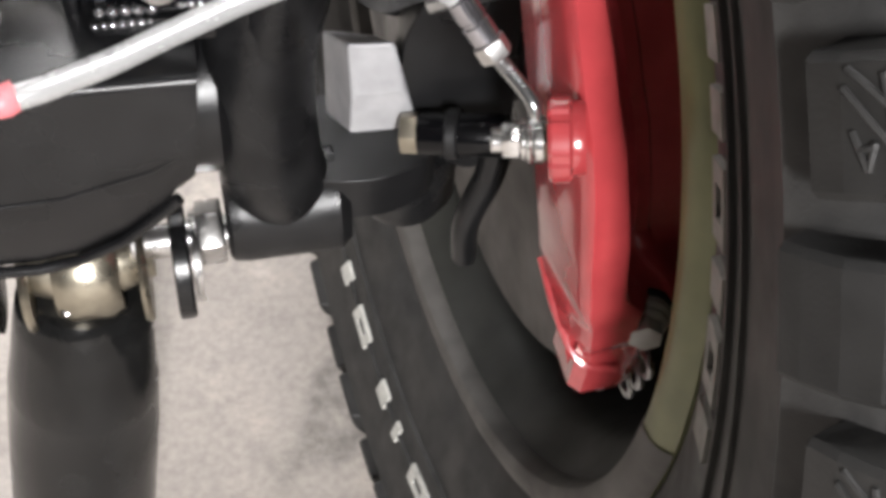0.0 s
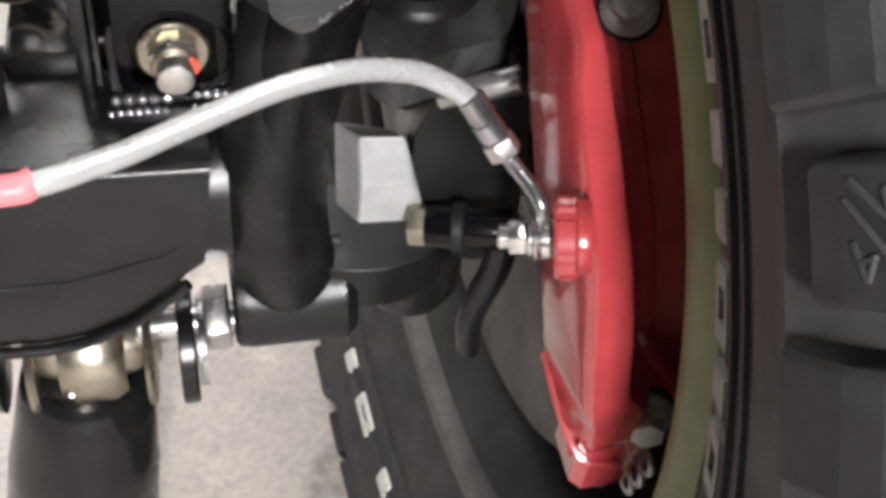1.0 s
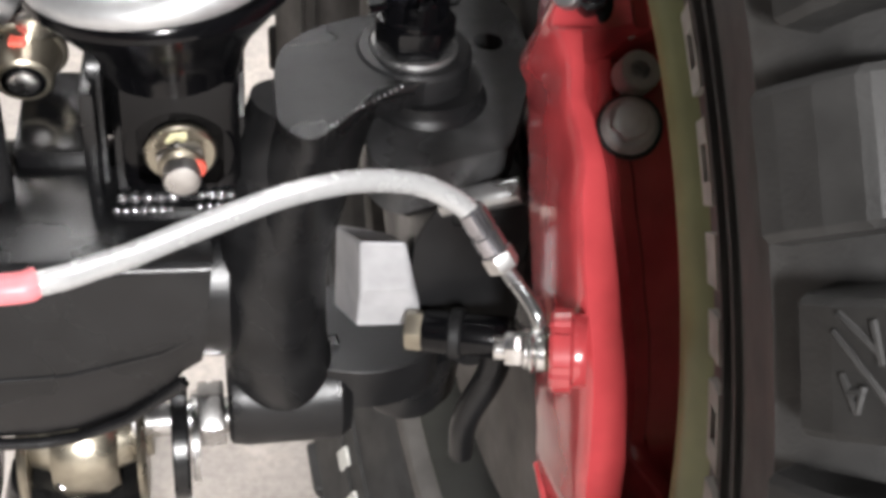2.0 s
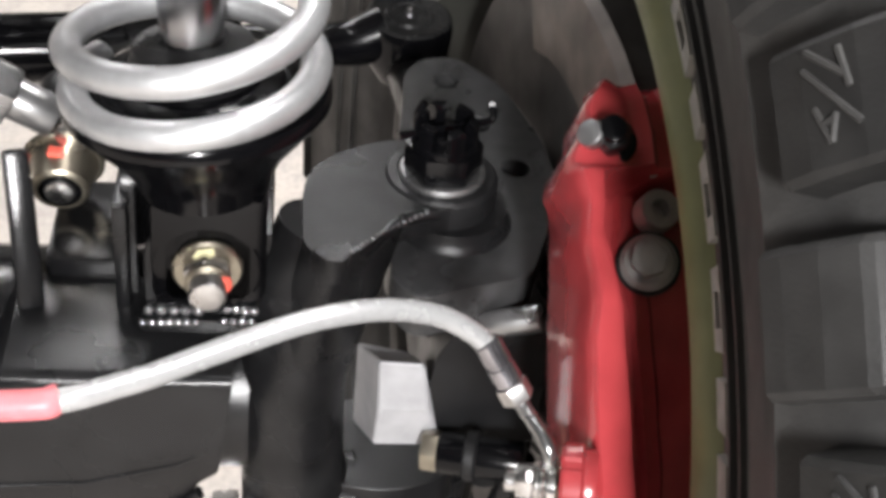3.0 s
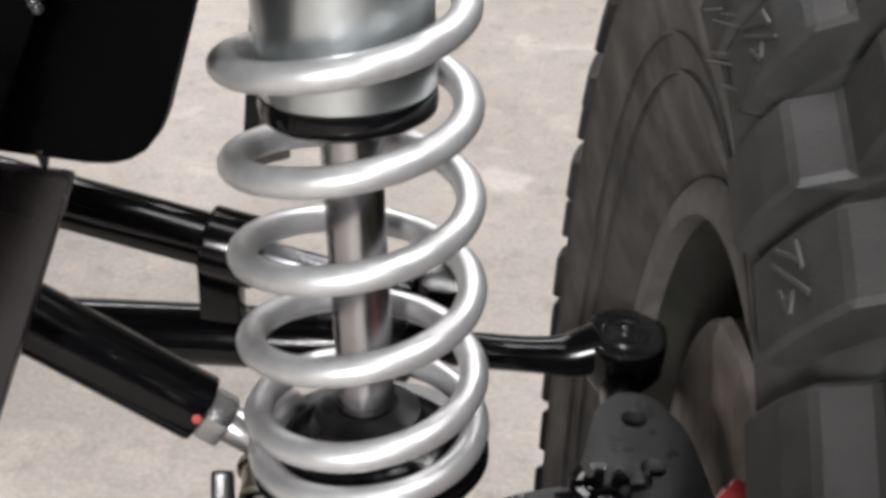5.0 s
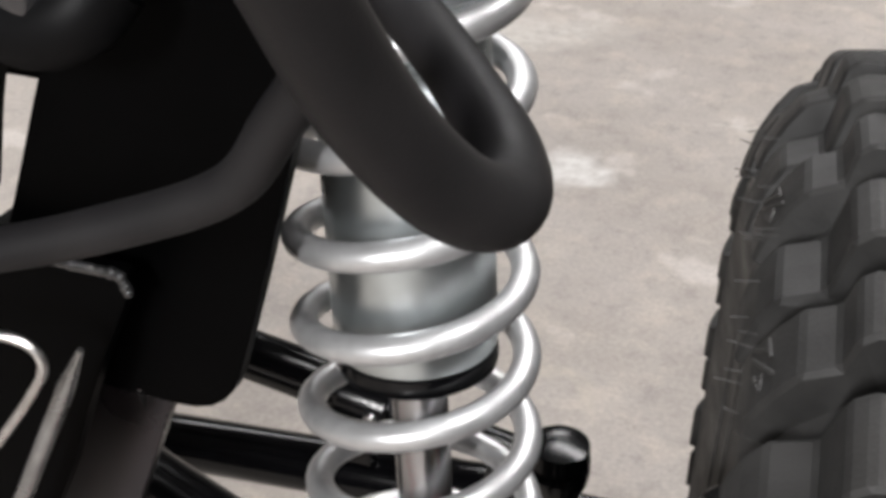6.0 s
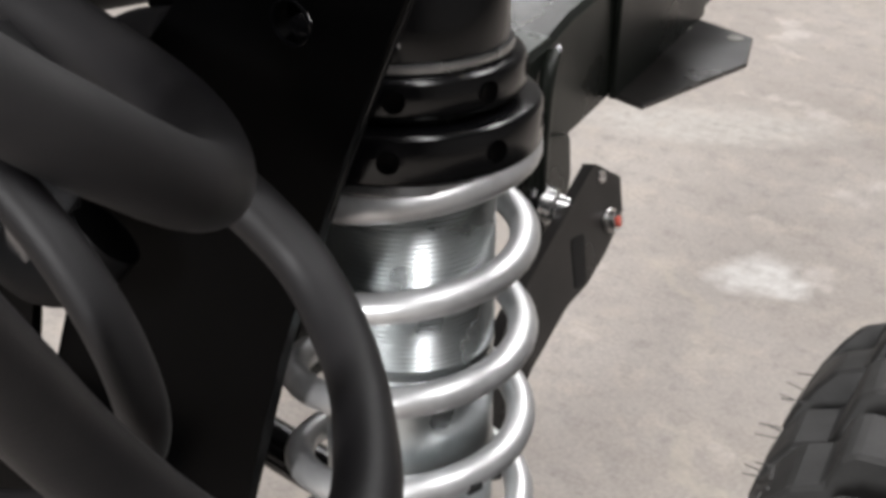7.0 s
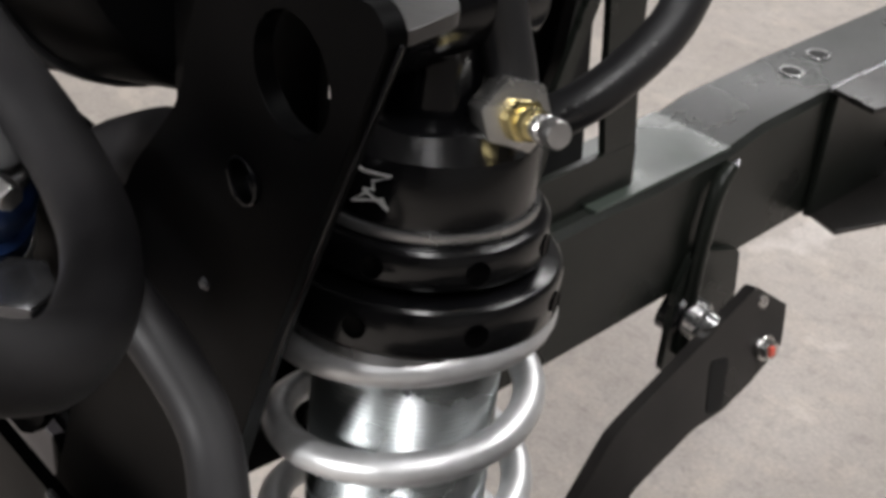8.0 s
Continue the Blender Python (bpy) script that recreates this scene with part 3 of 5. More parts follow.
# ---- brake disc and caliper ----


def make_brake_disc():
    d = thing("brake_disc", on_wheel(0, 0.05, 0), "dark brake disc behind the red caliper", "brake disc")
    part("rotor", lathe([(0.06, 0.052), (0.166, 0.052), (0.168, 0.054), (0.168, 0.07), (0.166, 0.072), (0.06, 0.072)], WHEEL, 96, closed=True), DARK_STEEL, d)
    part("splash_shield", lathe([(0.128, 0.05), (0.13, 0.0475), (0.16, 0.0455), (0.169, 0.0475), (0.172, 0.052), (0.169, 0.0515)], WHEEL, 40, 66.0, 112.0), SHIELD, d, "dusty brown curved splash shield")
    part("hub", lathe([(0, 0.0), (0.042, 0.0), (0.046, 0.004), (0.046, 0.05), (0.062, 0.054), (0.062, 0.13), (0, 0.13)], WHEEL, 48), SATIN_BLACK, d)
    return d


def make_caliper():
    c = thing("brake_caliper", on_wheel(0.17, 0.03, 150), "glossy red brake caliper bolted inside the wheel", "brake caliper")
    def along(table, a):
        for (p, v), (q, w) in zip(table, table[1:]):
            if a <= q:
                k = max(0.0, (a - p) / (q - p))
                return v + (w - v) * k * k * (3 - 2 * k)
        return table[-1][1]

    near_edge = ((109, 0.0325), (115, 0.0215), (121.2, 0.0118), (122.4, 0.0125), (125, 0.014), (129, 0.0122), (134, 0.0128), (139, 0.0104), (146, 0.0096), (153, 0.0114), (165, 0.011), (171, 0.0122), (176, 0.0155), (182, 0.018))
    far_edge = ((109, 0.0415), (116, 0.0405), (121.2, 0.039), (121.9, 0.022), (125, 0.021), (128, 0.0192), (131, 0.0205), (137, 0.0222), (148, 0.0236), (156, 0.0256), (166, 0.027), (170, 0.0275), (174, 0.036), (182, 0.04))
    face = ((109, 0.0295), (115, 0.0195), (121.2, 0.0098), (124, 0.0112), (130, 0.0098), (142, 0.0078), (150, 0.0078), (170, 0.009), (182, 0.012))
    inner = ((109, 0.17), (116, 0.166), (122, 0.163), (127, 0.1606), (137, 0.1565), (150, 0.155), (163, 0.156), (171, 0.16), (175, 0.1645), (179, 0.18), (182, 0.19))
    outer = ((109, 0.183), (110.2, 0.19), (113, 0.1935), (121.2, 0.1955), (122.0, 0.2012), (128, 0.2005), (134, 0.2035), (140, 0.202), (150, 0.2025), (160, 0.203), (171, 0.2015), (177, 0.1985), (182, 0.194))
    rows = []
    n = 110
    for k in range(n + 1):
        a = 109.0 + (182.0 - 109.0) * k / n
        r_in, r_out, u_in = along(inner, a), along(outer, a), along(face, a)
        ra = max(along(near_edge, a), u_in + 0.002)
        rb = max(along(far_edge, a), ra + 0.006)
        lobe = 1.0 if a < 121.2 else max(0.0, 1 - (a - 121.2) / 0.7)
        low = max(0.0, (a - 169.0) / 6.0)
        deep = (0.03 - 0.021 * min(1.0, low)) * (1 - lobe) + 0.007 * lobe
        rows.append([on_wheel(r, u, a) for r, u in (
            (r_in - 0.012, u_in + 0.034), (r_in - 0.006, u_in + 0.012), (r_in - 0.003, u_in + 0.004), (r_in, u_in + 0.0008), (r_in + 0.003, u_in), (r_out - 0.007, ra - 0.0014), (r_out - 0.0016, ra - 0.0004), (r_out, ra + 0.001),
            (r_out - 0.0045 * lobe, rb - 0.0035), (r_out - 0.0012 - 0.004 * lobe, rb - 0.0012), (r_out - deep + 0.0035, rb + 0.0035), (r_out - deep - 0.0005, rb + 0.0065), (r_out - deep - 0.001, rb + 0.0115), (r_out - deep + 0.0016, rb + 0.0135),
            (r_out - deep + 0.0016, rb + 0.0185), (r_out - deep - 0.0012, rb + 0.0205), (0.176, 0.066), (0.162, 0.068), (0.14, 0.068))])
    bm = bmesh.new()
    vs = [[bm.verts.new(p) for p in row] for row in rows]
    m = len(rows[0])
    for p, q in zip(vs, vs[1:]):
        for j in range(m):
            bm.faces.new((p[j], q[j], q[(j + 1) % m], p[(j + 1) % m]))
    bm.faces.new(vs[0])
    bm.faces.new(vs[-1][::-1])
    bmesh.ops.recalc_face_normals(bm, faces=bm.faces)
    part("caliper_body", bm, RED, c, sharp=0.75)
    part("mounting_foot", lathe([(0.168, 0.02), (0.172, 0.0165), (0.191, 0.0155), (0.1955, 0.019), (0.1965, 0.034), (0.192, 0.042), (0.17, 0.042)], WHEEL, 12, 177.0, 187.5, closed=True), RED, c)
    part("clamp_rib", tube(smooth_path([on_wheel(0.162, 0.0105, 173.5), on_wheel(0.178, 0.0115, 178.0), on_wheel(0.193, 0.016, 181.5), on_wheel(0.198, 0.03, 182.5)], 8), 0.0017, 10), RED, c)
    # bolts on the recessed face
    for r, u, a in ((0.1775, 0.0415, 130.6), (0.189, 0.0415, 177.2)):
        p, d = on_wheel(r - 0.002, u, a), (on_wheel(r + 1, u, a) - on_wheel(r, u, a)).normalized()
        d = (d - AXLE_DIR * 0.35).normalized()
        bolt = part("bolt", joined(ring(p, p + d * 0.006, 0.002, 0.0098, 0.0012), rod(p + d * 0.005, p + d * 0.008, 0.0085, 0.0008)), DULL, c, "plated flange bolt")
        # Black ring puts the shade of the bolt's recess into colour.
        part("bolt_recess_shade", ring(p - d * 0.001, p + d * 0.0022, 0.0096, 0.0112, 0.0006), VOID, bolt, "black ring for the recess round the bolt")
        part("bolt_head", hexagon(p + d * 0.008, p + d * 0.0145, 0.0115, 0.0008), DULL, bolt)
    for r, u, a in ((0.178, 0.0455, 125.0), (0.178, 0.0455, 119.0), (0.178, 0.0465, 113.5)):
        p, d = on_wheel(r - 0.003, u, a), (on_wheel(r + 1, u, a) - on_wheel(r, u, a)).normalized()
        part("socket_screw", lathe([(0.0, 0.003), (0.0032, 0.003), (0.0034, 0.009), (0.0068, 0.009), (0.0074, 0.008), (0.0074, 0)], axis_frame(p, p + d), 24), DULL, c, "dull grey socket screw")
    p, d = on_wheel(0.189, 0.029, 118.2), (on_wheel(1.18, 0.0275, 122.0) - on_wheel(0.18, 0.0275, 116.8) - AXLE_DIR * 0.25).normalized()
    bleed = part("bleed_screw", joined(ring(p, p + d * 0.003, 0.002, 0.0088), hexagon(p + d * 0.003, p + d * 0.012, 0.0115)), BLACK_PAINT, c, "black bleed screw")
    part("cap", rod(p + d * 0.0075 - AXLE_DIR * 0.006, p + d * 0.012 - AXLE_DIR * 0.0085, 0.0048, 0.0012), STEEL_DARK, bleed, "bright cap on the inboard side")
    part("cap_tip", rod(p + d * 0.012, p + d * 0.016, 0.0048, 0.001), GLOSS_BLACK, bleed)
    # inlet boss
    q = V((0.1225, -0.1105, 0.503))
    e = V((-0.93, 0.2, -0.12)).normalized()
    boss = lathe([(0, -0.0055), (0.0112, -0.0055), (0.0118, -0.004), (0.0118, -0.0015), (0.0138, -0.0005), (0.0138, 0.0048), (0.0128, 0.006), (0, 0.006)], Matrix.Identity(4), 72)
    for v in boss.verts:
        far = math.hypot(v.co.x, v.co.y)
        if far > 0.0125:
            notch = 0.93 if math.sin(6 * math.atan2(v.co.y, v.co.x)) > 0.55 else 1.0
            v.co.x, v.co.y = v.co.x * notch, v.co.y * notch
    bmesh.ops.transform(boss, matrix=axis_frame(q, q + e), verts=boss.verts)
    part("inlet_boss", boss, RED, c, "notched red inlet boss", sharp=0.4)
    # guide pins and pad clip at the foot
    for u, a, r in ((0.024, 187.4, 0.184), (0.0325, 187.4, 0.1885)):
        p = on_wheel(r, u, a)
        part("guide_pin", rod(p, p + V((0.001, 0.007, -0.02)), 0.0036, 0.001), STEEL_DARK, c, "dull steel guide pin")
    clip = []
    for r, a in ((0.1985, 182.5), (0.1955, 186.2), (0.193, 189.6)):
        clip.append(ring(on_wheel(r, 0.0405, a) - AXLE_DIR * 0.0012, on_wheel(r, 0.0405, a) + AXLE_DIR * 0.0012, 0.0036, 0.0062, 0.0005))
    part("pad_clip", joined(*clip), STEEL_DARK, c, "dull steel pad clip with round loops")
    return c


make_brake_disc()
make_caliper()


def make_brake_hose():
    h = thing("brake_hose", (0.03, -0.1, 0.55), "pale braided brake hose with a pink end sleeve", "hose")
    pts = [(-0.22, -0.1, 0.533), (-0.12, -0.125, 0.5455), (-0.0434, -0.129, 0.5532), (-0.0149, -0.1207, 0.554), (0.0073, -0.1089, 0.5545), (0.031, -0.0963, 0.555), (0.0476, -0.0891, 0.554), (0.0614, -0.0844, 0.5516), (0.0756, -0.0819, 0.5474), (0.0865, -0.0824, 0.5415), (0.0925, -0.0837, 0.5364)]
    line = smooth_path(pts, 10)
    part("braid", tube(line, 0.0036, 18), BRAID, h)
    part("sleeve", tube(smooth_path([(-0.22, -0.1, 0.533), (-0.12, -0.125, 0.5455), (-0.0434, -0.129, 0.5532), (-0.032, -0.1268, 0.5536)], 10), 0.0043, 18), PINK, h, "pink heat-shrink sleeve")
    a, b = V((0.0915, -0.0832, 0.538)), V((0.106, -0.0925, 0.5163))
    d = (b - a).normalized()
    part("ferrule", lathe([(0.0036, -0.001), (0.0046, 0.0), (0.0047, 0.007), (0.0042, 0.0075), (0.0042, 0.0085), (0.0047, 0.009), (0.0047, 0.015), (0.004, 0.016), (0.003, 0.017), (0, 0.017)], axis_frame(a, b), 28), CLEAR_STEEL, h, "steel crimp ferrule")
    c = a + d * 0.016
    part("ferrule_nut", hexagon(c, c + d * 0.006, 0.0095, 0.0006, 10), STEEL, h)
    part("stem", tube(smooth_path([c + d * 0.005, c + d * 0.009, V((0.1115, -0.1035, 0.5135)), V((0.1128, -0.1068, 0.506))], 6), 0.0025, 14), STEEL_DARK, h)
    # banjo eye, washers and hollow bolt
    q, e = V((0.1225, -0.1105, 0.503)), V((-0.93, 0.2, -0.12)).normalized() * 0.82
    part("washer", ring(q + e * 0.006, q + e * 0.0075, 0.003, 0.0082), BRASS, h)
    part("banjo_eye", ring(q + e * 0.0075, q + e * 0.0135, 0.003, 0.0075, 0.0015), STEEL, h)
    part("washer", ring(q + e * 0.0135, q + e * 0.015, 0.003, 0.0078), STEEL, h)
    bolt = part("hollow_bolt", joined(ring(q + e * 0.015, q + e * 0.0175, 0.002, 0.0066), hexagon(q + e * 0.0175, q + e * 0.0245, 0.0105, 0.0008, 12)), STEEL, h, "bright hex banjo bolt")
    part("bolt_tip", lathe([(0, 0.001), (0.0022, 0.001), (0.0026, 0.0035), (0.0036, 0.0035), (0.004, 0.003), (0.004, -0.001), (0, -0.001)], axis_frame(q + e * 0.0245, q + e * 0.03), 20), STEEL, bolt)
    return h


make_brake_hose()

# ---- steering knuckle ----


def make_knuckle():
    k = thing("steering_knuckle", (0.1, 0.06, 0.48), "satin black steering knuckle with a drilled steering arm", "steering knuckle")
    outline = rounded([(0.079, 0.125), (0.081, 0.153), (0.09, 0.1675), (0.108, 0.1695), (0.127, 0.145), (0.141, 0.1), (0.143, 0.066), (0.132, 0.031), (0.124, 0.008), (0.096, -0.001), (0.079, -0.0085), (0.0685, 0.005), (0.072, 0.06)], 0.008, 5)
    part("steering_arm", plate(outline, 0.02, Matrix.Translation((0, 0, 0.469)), [(0.1008, 0.148, 0.0062), (0.112, 0.1132, 0.0062), (0.1256, 0.08, 0.0062)], 0.0012), FORGED, k)
    part("ball_joint_boss", lathe([(0, -0.04), (0.022, -0.04), (0.026, -0.03), (0.026, -0.015), (0, -0.015)], axis_frame((0.096, 0.04, 0.485), (0.096, 0.04, 0.52)), 40), SATIN_BLACK, k)
    part("upright", plate(rounded([(0.087, 0.398), (0.089, 0.452), (0.1, 0.472), (0.135, 0.472), (0.135, 0.385), (0.118, 0.372)], 0.008, 4), 0.045, Matrix.Translation((0, 0.045, 0)) @ UPRIGHT, (), 0.004), SATIN_BLACK, k)
    part("lower_boss", lathe([(0, -0.03), (0.02, -0.03), (0.025, -0.02), (0.026, 0.012), (0, 0.016)], axis_frame((0.098, 0.05, 0.335), (0.098, 0.05, 0.4)), 36), SATIN_BLACK, k)
    # curved rib running down below the stop sleeve
    part("rib", tube(smooth_path([(0.131, 0.0, 0.395), (0.1275, -0.002, 0.372), (0.1195, 0.0, 0.34), (0.1205, 0.004, 0.31)], 8), lambda t: 0.0072 - 0.0015 * t, 14), SATIN_BLACK, k)
    # bright stub of the sensor rod behind the hose bend
    part("dust_rod", rod((0.098, 0.003, 0.4655), (0.128, -0.004, 0.4785), 0.0056, 0.001), STEEL_DARK, k, "bright ground steel rod")
    # steering stop: black sleeve with a brass tip
    part("stop_sleeve", rod((0.094, -0.01, 0.4085), (0.128, -0.02, 0.413), 0.0088, 0.0015), GLOSS_BLACK, k)
    part("stop_bolt", hexagon((0.0945, -0.01, 0.4085), (0.0875, -0.008, 0.4077), 0.0155, 0.001), BRASS, k, "yellow zinc plated stop bolt")
    part("stop_collar", ring((0.105, -0.013, 0.41), (0.11, -0.0145, 0.4106), 0.008, 0.0105), SATIN_BLACK, k)
    # grey cast stop block
    bm = bmesh.new()
    pts = [(0.0598, 0.03, 0.4318), (0.0836, 0.03, 0.426), (0.0605, 0.03, 0.384), (0.09, 0.03, 0.392),
           (0.067, -0.001, 0.4505), (0.0855, -0.001, 0.4495), (0.0888, -0.004, 0.4265), (0.0683, -0.004, 0.4265), (0.0675, -0.002, 0.4035), (0.0945, -0.001, 0.4095), (0.0885, -0.002, 0.4035)]
    vs = [bm.verts.new(p) for p in pts]
    bmesh.ops.convex_hull(bm, input=vs)
    loose = [v for v in bm.verts if not v.link_faces]
    bmesh.ops.delete(bm, geom=loose, context="VERTS")
    bmesh.ops.dissolve_limit(bm, angle_limit=0.12, verts=bm.verts, edges=bm.edges)
    bevelled(bm, 0.002, 2, 0.25)
    part("stop_block", bm, GREY_CAST, k, "grey painted cast stop block", smooth=False)
    return k


make_knuckle()


def make_castle_nut():
    c = thing("castle_nut", (0.094, 0.038, 0.508), "glossy black castellated ball joint nut with bent split pin", "nut")
    at, up = V((0.0892, 0.0455, 0.5095)), V((-0.02, -0.02, 1)).normalized()
    part("washer", ring(at, at + up * 0.003, 0.008, 0.0172, 0.0012), STEEL_DARK, c)
    part("hex_body", hexagon(at + up * 0.003, at + up * 0.0155, 0.0275, 0.0016, 15), GLOSS_BLACK, c)
    part("crown", ring(at + up * 0.0145, at + up * 0.0185, 0.007, 0.0134, 0.001), GLOSS_BLACK, c)
    m = axis_frame(at + up * 0.0175, at + up * 0.03)
    for k in range(6):
        bm = lathe([(0.0075, 0), (0.0128, 0), (0.0128, 0.0082), (0.0118, 0.0095), (0.0085, 0.0095), (0.0075, 0.008)], m, 5, 60 * k + 12, 60 * k + 46, closed=True)
        part("castle_tooth", bm, GLOSS_BLACK, c)
    part("stud_end", rod(at + up * 0.012, at + up * 0.0205, 0.0072, 0.0012), GLOSS_BLACK, c)
    side = V((1, 0.35, 0)).normalized()
    pin = [at + up * 0.022 - side * 0.02, at + up * 0.022, at + up * 0.022 + side * 0.016, at + up * 0.024 + side * 0.02, at + up * 0.03 + side * 0.019]
    part("split_pin", tube(smooth_path(pin, 6), 0.0016, 8), GLOSS_BLACK, c, "black split pin")
    pin2 = [at + up * 0.022 - side * 0.012, at + up * 0.03 - side * 0.013, at + up * 0.036 - side * 0.01]
    part("split_pin", tube(smooth_path(pin2, 6), 0.0016, 8), GLOSS_BLACK, c, "black split pin")
    return c


make_castle_nut()

# ---- axle ----


def make_axle():
    a = thing("axle_housing", (-0.15, 0.03, 0.4), "black fabricated axle housing with a forged end yoke", "axle")
    # beam: a rounded box section, its front face leaning and its bottom flange drawn out
    sect = rounded([(-0.026, 0.462), (0.034, 0.465), (0.04, 0.38), (0.03, 0.366), (-0.03, 0.372), (-0.034, 0.41)], [0.005, 0.008, 0.02, 0.012, 0.006, 0.012], 5)
    rows = []
    for x, lift in ((-0.9, 0.0), (-0.14, 0.0), (-0.112, 0.0), (-0.094, 0.0), (-0.074, 0.0), (-0.06, 0.0), (-0.045, 0.03), (-0.025, 0.14), (-0.008, 0.29), (0.003, 0.39), (0.0105, 0.46)):
        top = 0.464 - 0.06 * min(1.0, max(0.0, (-0.074 - x) / 0.038))
        rows.append([V((x - 0.003 * (0.464 - z) / 0.05 * (x > 0), y, min(top, 0.464 - (0.464 - z) * (1 - lift)))) for y, z in sect])
    bm = bmesh.new()
    vs = [[bm.verts.new(p) for p in row] for row in rows]
    m = len(sect)
    for p, q in zip(vs, vs[1:]):
        for j in range(m):
            bm.faces.new((p[j], q[j], q[(j + 1) % m], p[(j + 1) % m]))
    bm.faces.new(vs[0])
    bm.faces.new(vs[-1][::-1])
    bmesh.ops.recalc_face_normals(bm, faces=bm.faces)
    part("beam", bm, BLACK_PAINT, a)
    part("axle_tube", rod((-0.9, 0.04, 0.412), (-0.012, 0.04, 0.412), 0.046, 0.004, 48), BLACK_PAINT, a)
    # rolled lip along the bottom edge, and the crease above it
    part("bottom_lip", tube([V(p) for p in ((-0.9, -0.031, 0.3715), (-0.2, -0.031, 0.3715), (-0.06, -0.031, 0.3715), (-0.045, -0.031, 0.3745), (-0.025, -0.031, 0.3845), (-0.008, -0.0305, 0.399), (-0.002, -0.03, 0.4045))], 0.0026, 12), BLACK_PAINT, a)
    part("swage_line", tube([V(p) for p in ((-0.9, -0.0333, 0.41), (-0.08, -0.0333, 0.4105), (-0.045, -0.0332, 0.413), (-0.01, -0.033, 0.424), (0.007, -0.032, 0.434))], 0.0009, 10), BLACK_PAINT, a)
    # forged yoke: upright neck, then the upper arm out to the ball joint
    neck = smooth_path([(0.0385, 0.024, 0.351), (0.0345, 0.016, 0.38), (0.0335, 0.013, 0.43), (0.037, 0.016, 0.465), (0.045, 0.022, 0.5)], 6)
    part("yoke_neck", tube(neck, lambda t: 0.0232 - 0.0012 * math.sin(t * 3) - 0.003 * max(0.0, t - 0.8) / 0.2, 32), CAST, a)
    part("tube_collar", ring((0.0, 0.03, 0.41), (0.02, 0.03, 0.41), 0.02, 0.038, 0.004), BLACK_PAINT, a)
    top = rounded([(0.0345, 0.0), (0.034, 0.03), (0.037, 0.048), (0.05, 0.061), (0.072, 0.0715), (0.09, 0.069), (0.1105, 0.058), (0.112, 0.043), (0.1065, 0.0305), (0.086, 0.0225), (0.0715, 0.0175), (0.0555, -0.003), (0.046, -0.012)], [0.006, 0.01, 0.012, 0.014, 0.01, 0.014, 0.012, 0.01, 0.01, 0.01, 0.008, 0.006, 0.006], 5)
    part("yoke_arm", plate(top, 0.011, Matrix.Translation((0, 0, 0.497)), (), 0.0038), CAST, a)
    saddle = bmesh.new()
    for x, y in top:
        if x < 0.075:
            saddle.verts.new((x, y, 0.5035))
    for k in range(14):
        a1 = 2 * math.pi * k / 14
        saddle.verts.new((0.0355 + 0.0222 * math.cos(a1), 0.0145 + 0.0222 * math.sin(a1), 0.44))
    bmesh.ops.convex_hull(saddle, input=list(saddle.verts))
    part("saddle", saddle, CAST, a, sharp=0.7)
    part("joint_eye", lathe([(0, 0.005), (0.0222, 0.005), (0.023, 0.006), (0.023, 0.0165), (0.0215, 0.0182), (0.018, 0.0186), (0.0175, 0.0178), (0, 0.0178)], axis_frame((0.0893, 0.0475, 0.491), (0.0893, 0.0475, 1.5)), 48), CAST, a)
    part("arm_web", tube(smooth_path([(0.043, 0.006, 0.48), (0.053, 0.016, 0.487), (0.066, 0.03, 0.494), (0.08, 0.044, 0.498)], 6), lambda t: 0.014 - 0.007 * t, 20), BLACK_PAINT, a)
    part("edge_chamfer", tube(smooth_path([(0.0555, -0.002, 0.505), (0.0655, 0.0105, 0.5055), (0.0725, 0.0185, 0.5062), (0.0865, 0.0235, 0.5065)], 6), 0.0026, 12), BLACK_PAINT, a)
    # Tiny bright beads imitate the glint on the chamfered arm edge.
    tagged(part("edge_glint", weld([V((0.0525, -0.0035, 0.5078)), V((0.0655, 0.0095, 0.508)), V((0.082, 0.0212, 0.5085))], 0.0008, 17, 3.4), WELD, a, "tiny bright beads for the glint along the arm edge"), kind="stuff")
    part("ball_joint_boot", lathe([(0, 0.0), (0.0245, 0.0), (0.025, 0.0012), (0.0238, 0.0026), (0.0228, 0.004), (0.0222, 0.0085), (0, 0.0085)], axis_frame((0.0945, 0.043, 0.4885), (0.0945, 0.043, 0.6)), 44), SATIN_BLACK, a, "dark rubber ball joint boot")
    low = rounded([(0.045, 0.012), (0.045, 0.06), (0.09, 0.07), (0.112, 0.05), (0.108, 0.018), (0.08, 0.006)], 0.014, 5)
    part("lower_yoke", plate(low, 0.024, Matrix.Translation((0, 0, 0.34)), (), 0.003), SATIN_BLACK, a)
    # shock bracket: front and rear tabs
    tab = rounded([(-0.033, 0.0), (0.016, 0.0), (0.014, 0.05), (0.008, 0.088), (-0.028, 0.088), (-0.036, 0.05)], 0.006, 4)
    face = Matrix.Translation((0, 0.012, 0.455)) @ pose(0, 0, 0, 90, 0, 0)
    ears = rounded([(-0.024, 0.002), (0.02, 0.002), (0.022, 0.05), (0.0, 0.062), (-0.024, 0.05)], [0.016, 0.016, 0.01, 0.02, 0.01], 5)
    part("shock_tab", plate(ears, 0.007, face, (), 0.0008), BLACK_PAINT, a)
    part("shock_tab", plate(tab, 0.007, Matrix.Translation((0, 0.068, 0.455)) @ pose(0, 0, 0, 90, 0, 0), (), 0.0008), BLACK_PAINT, a)
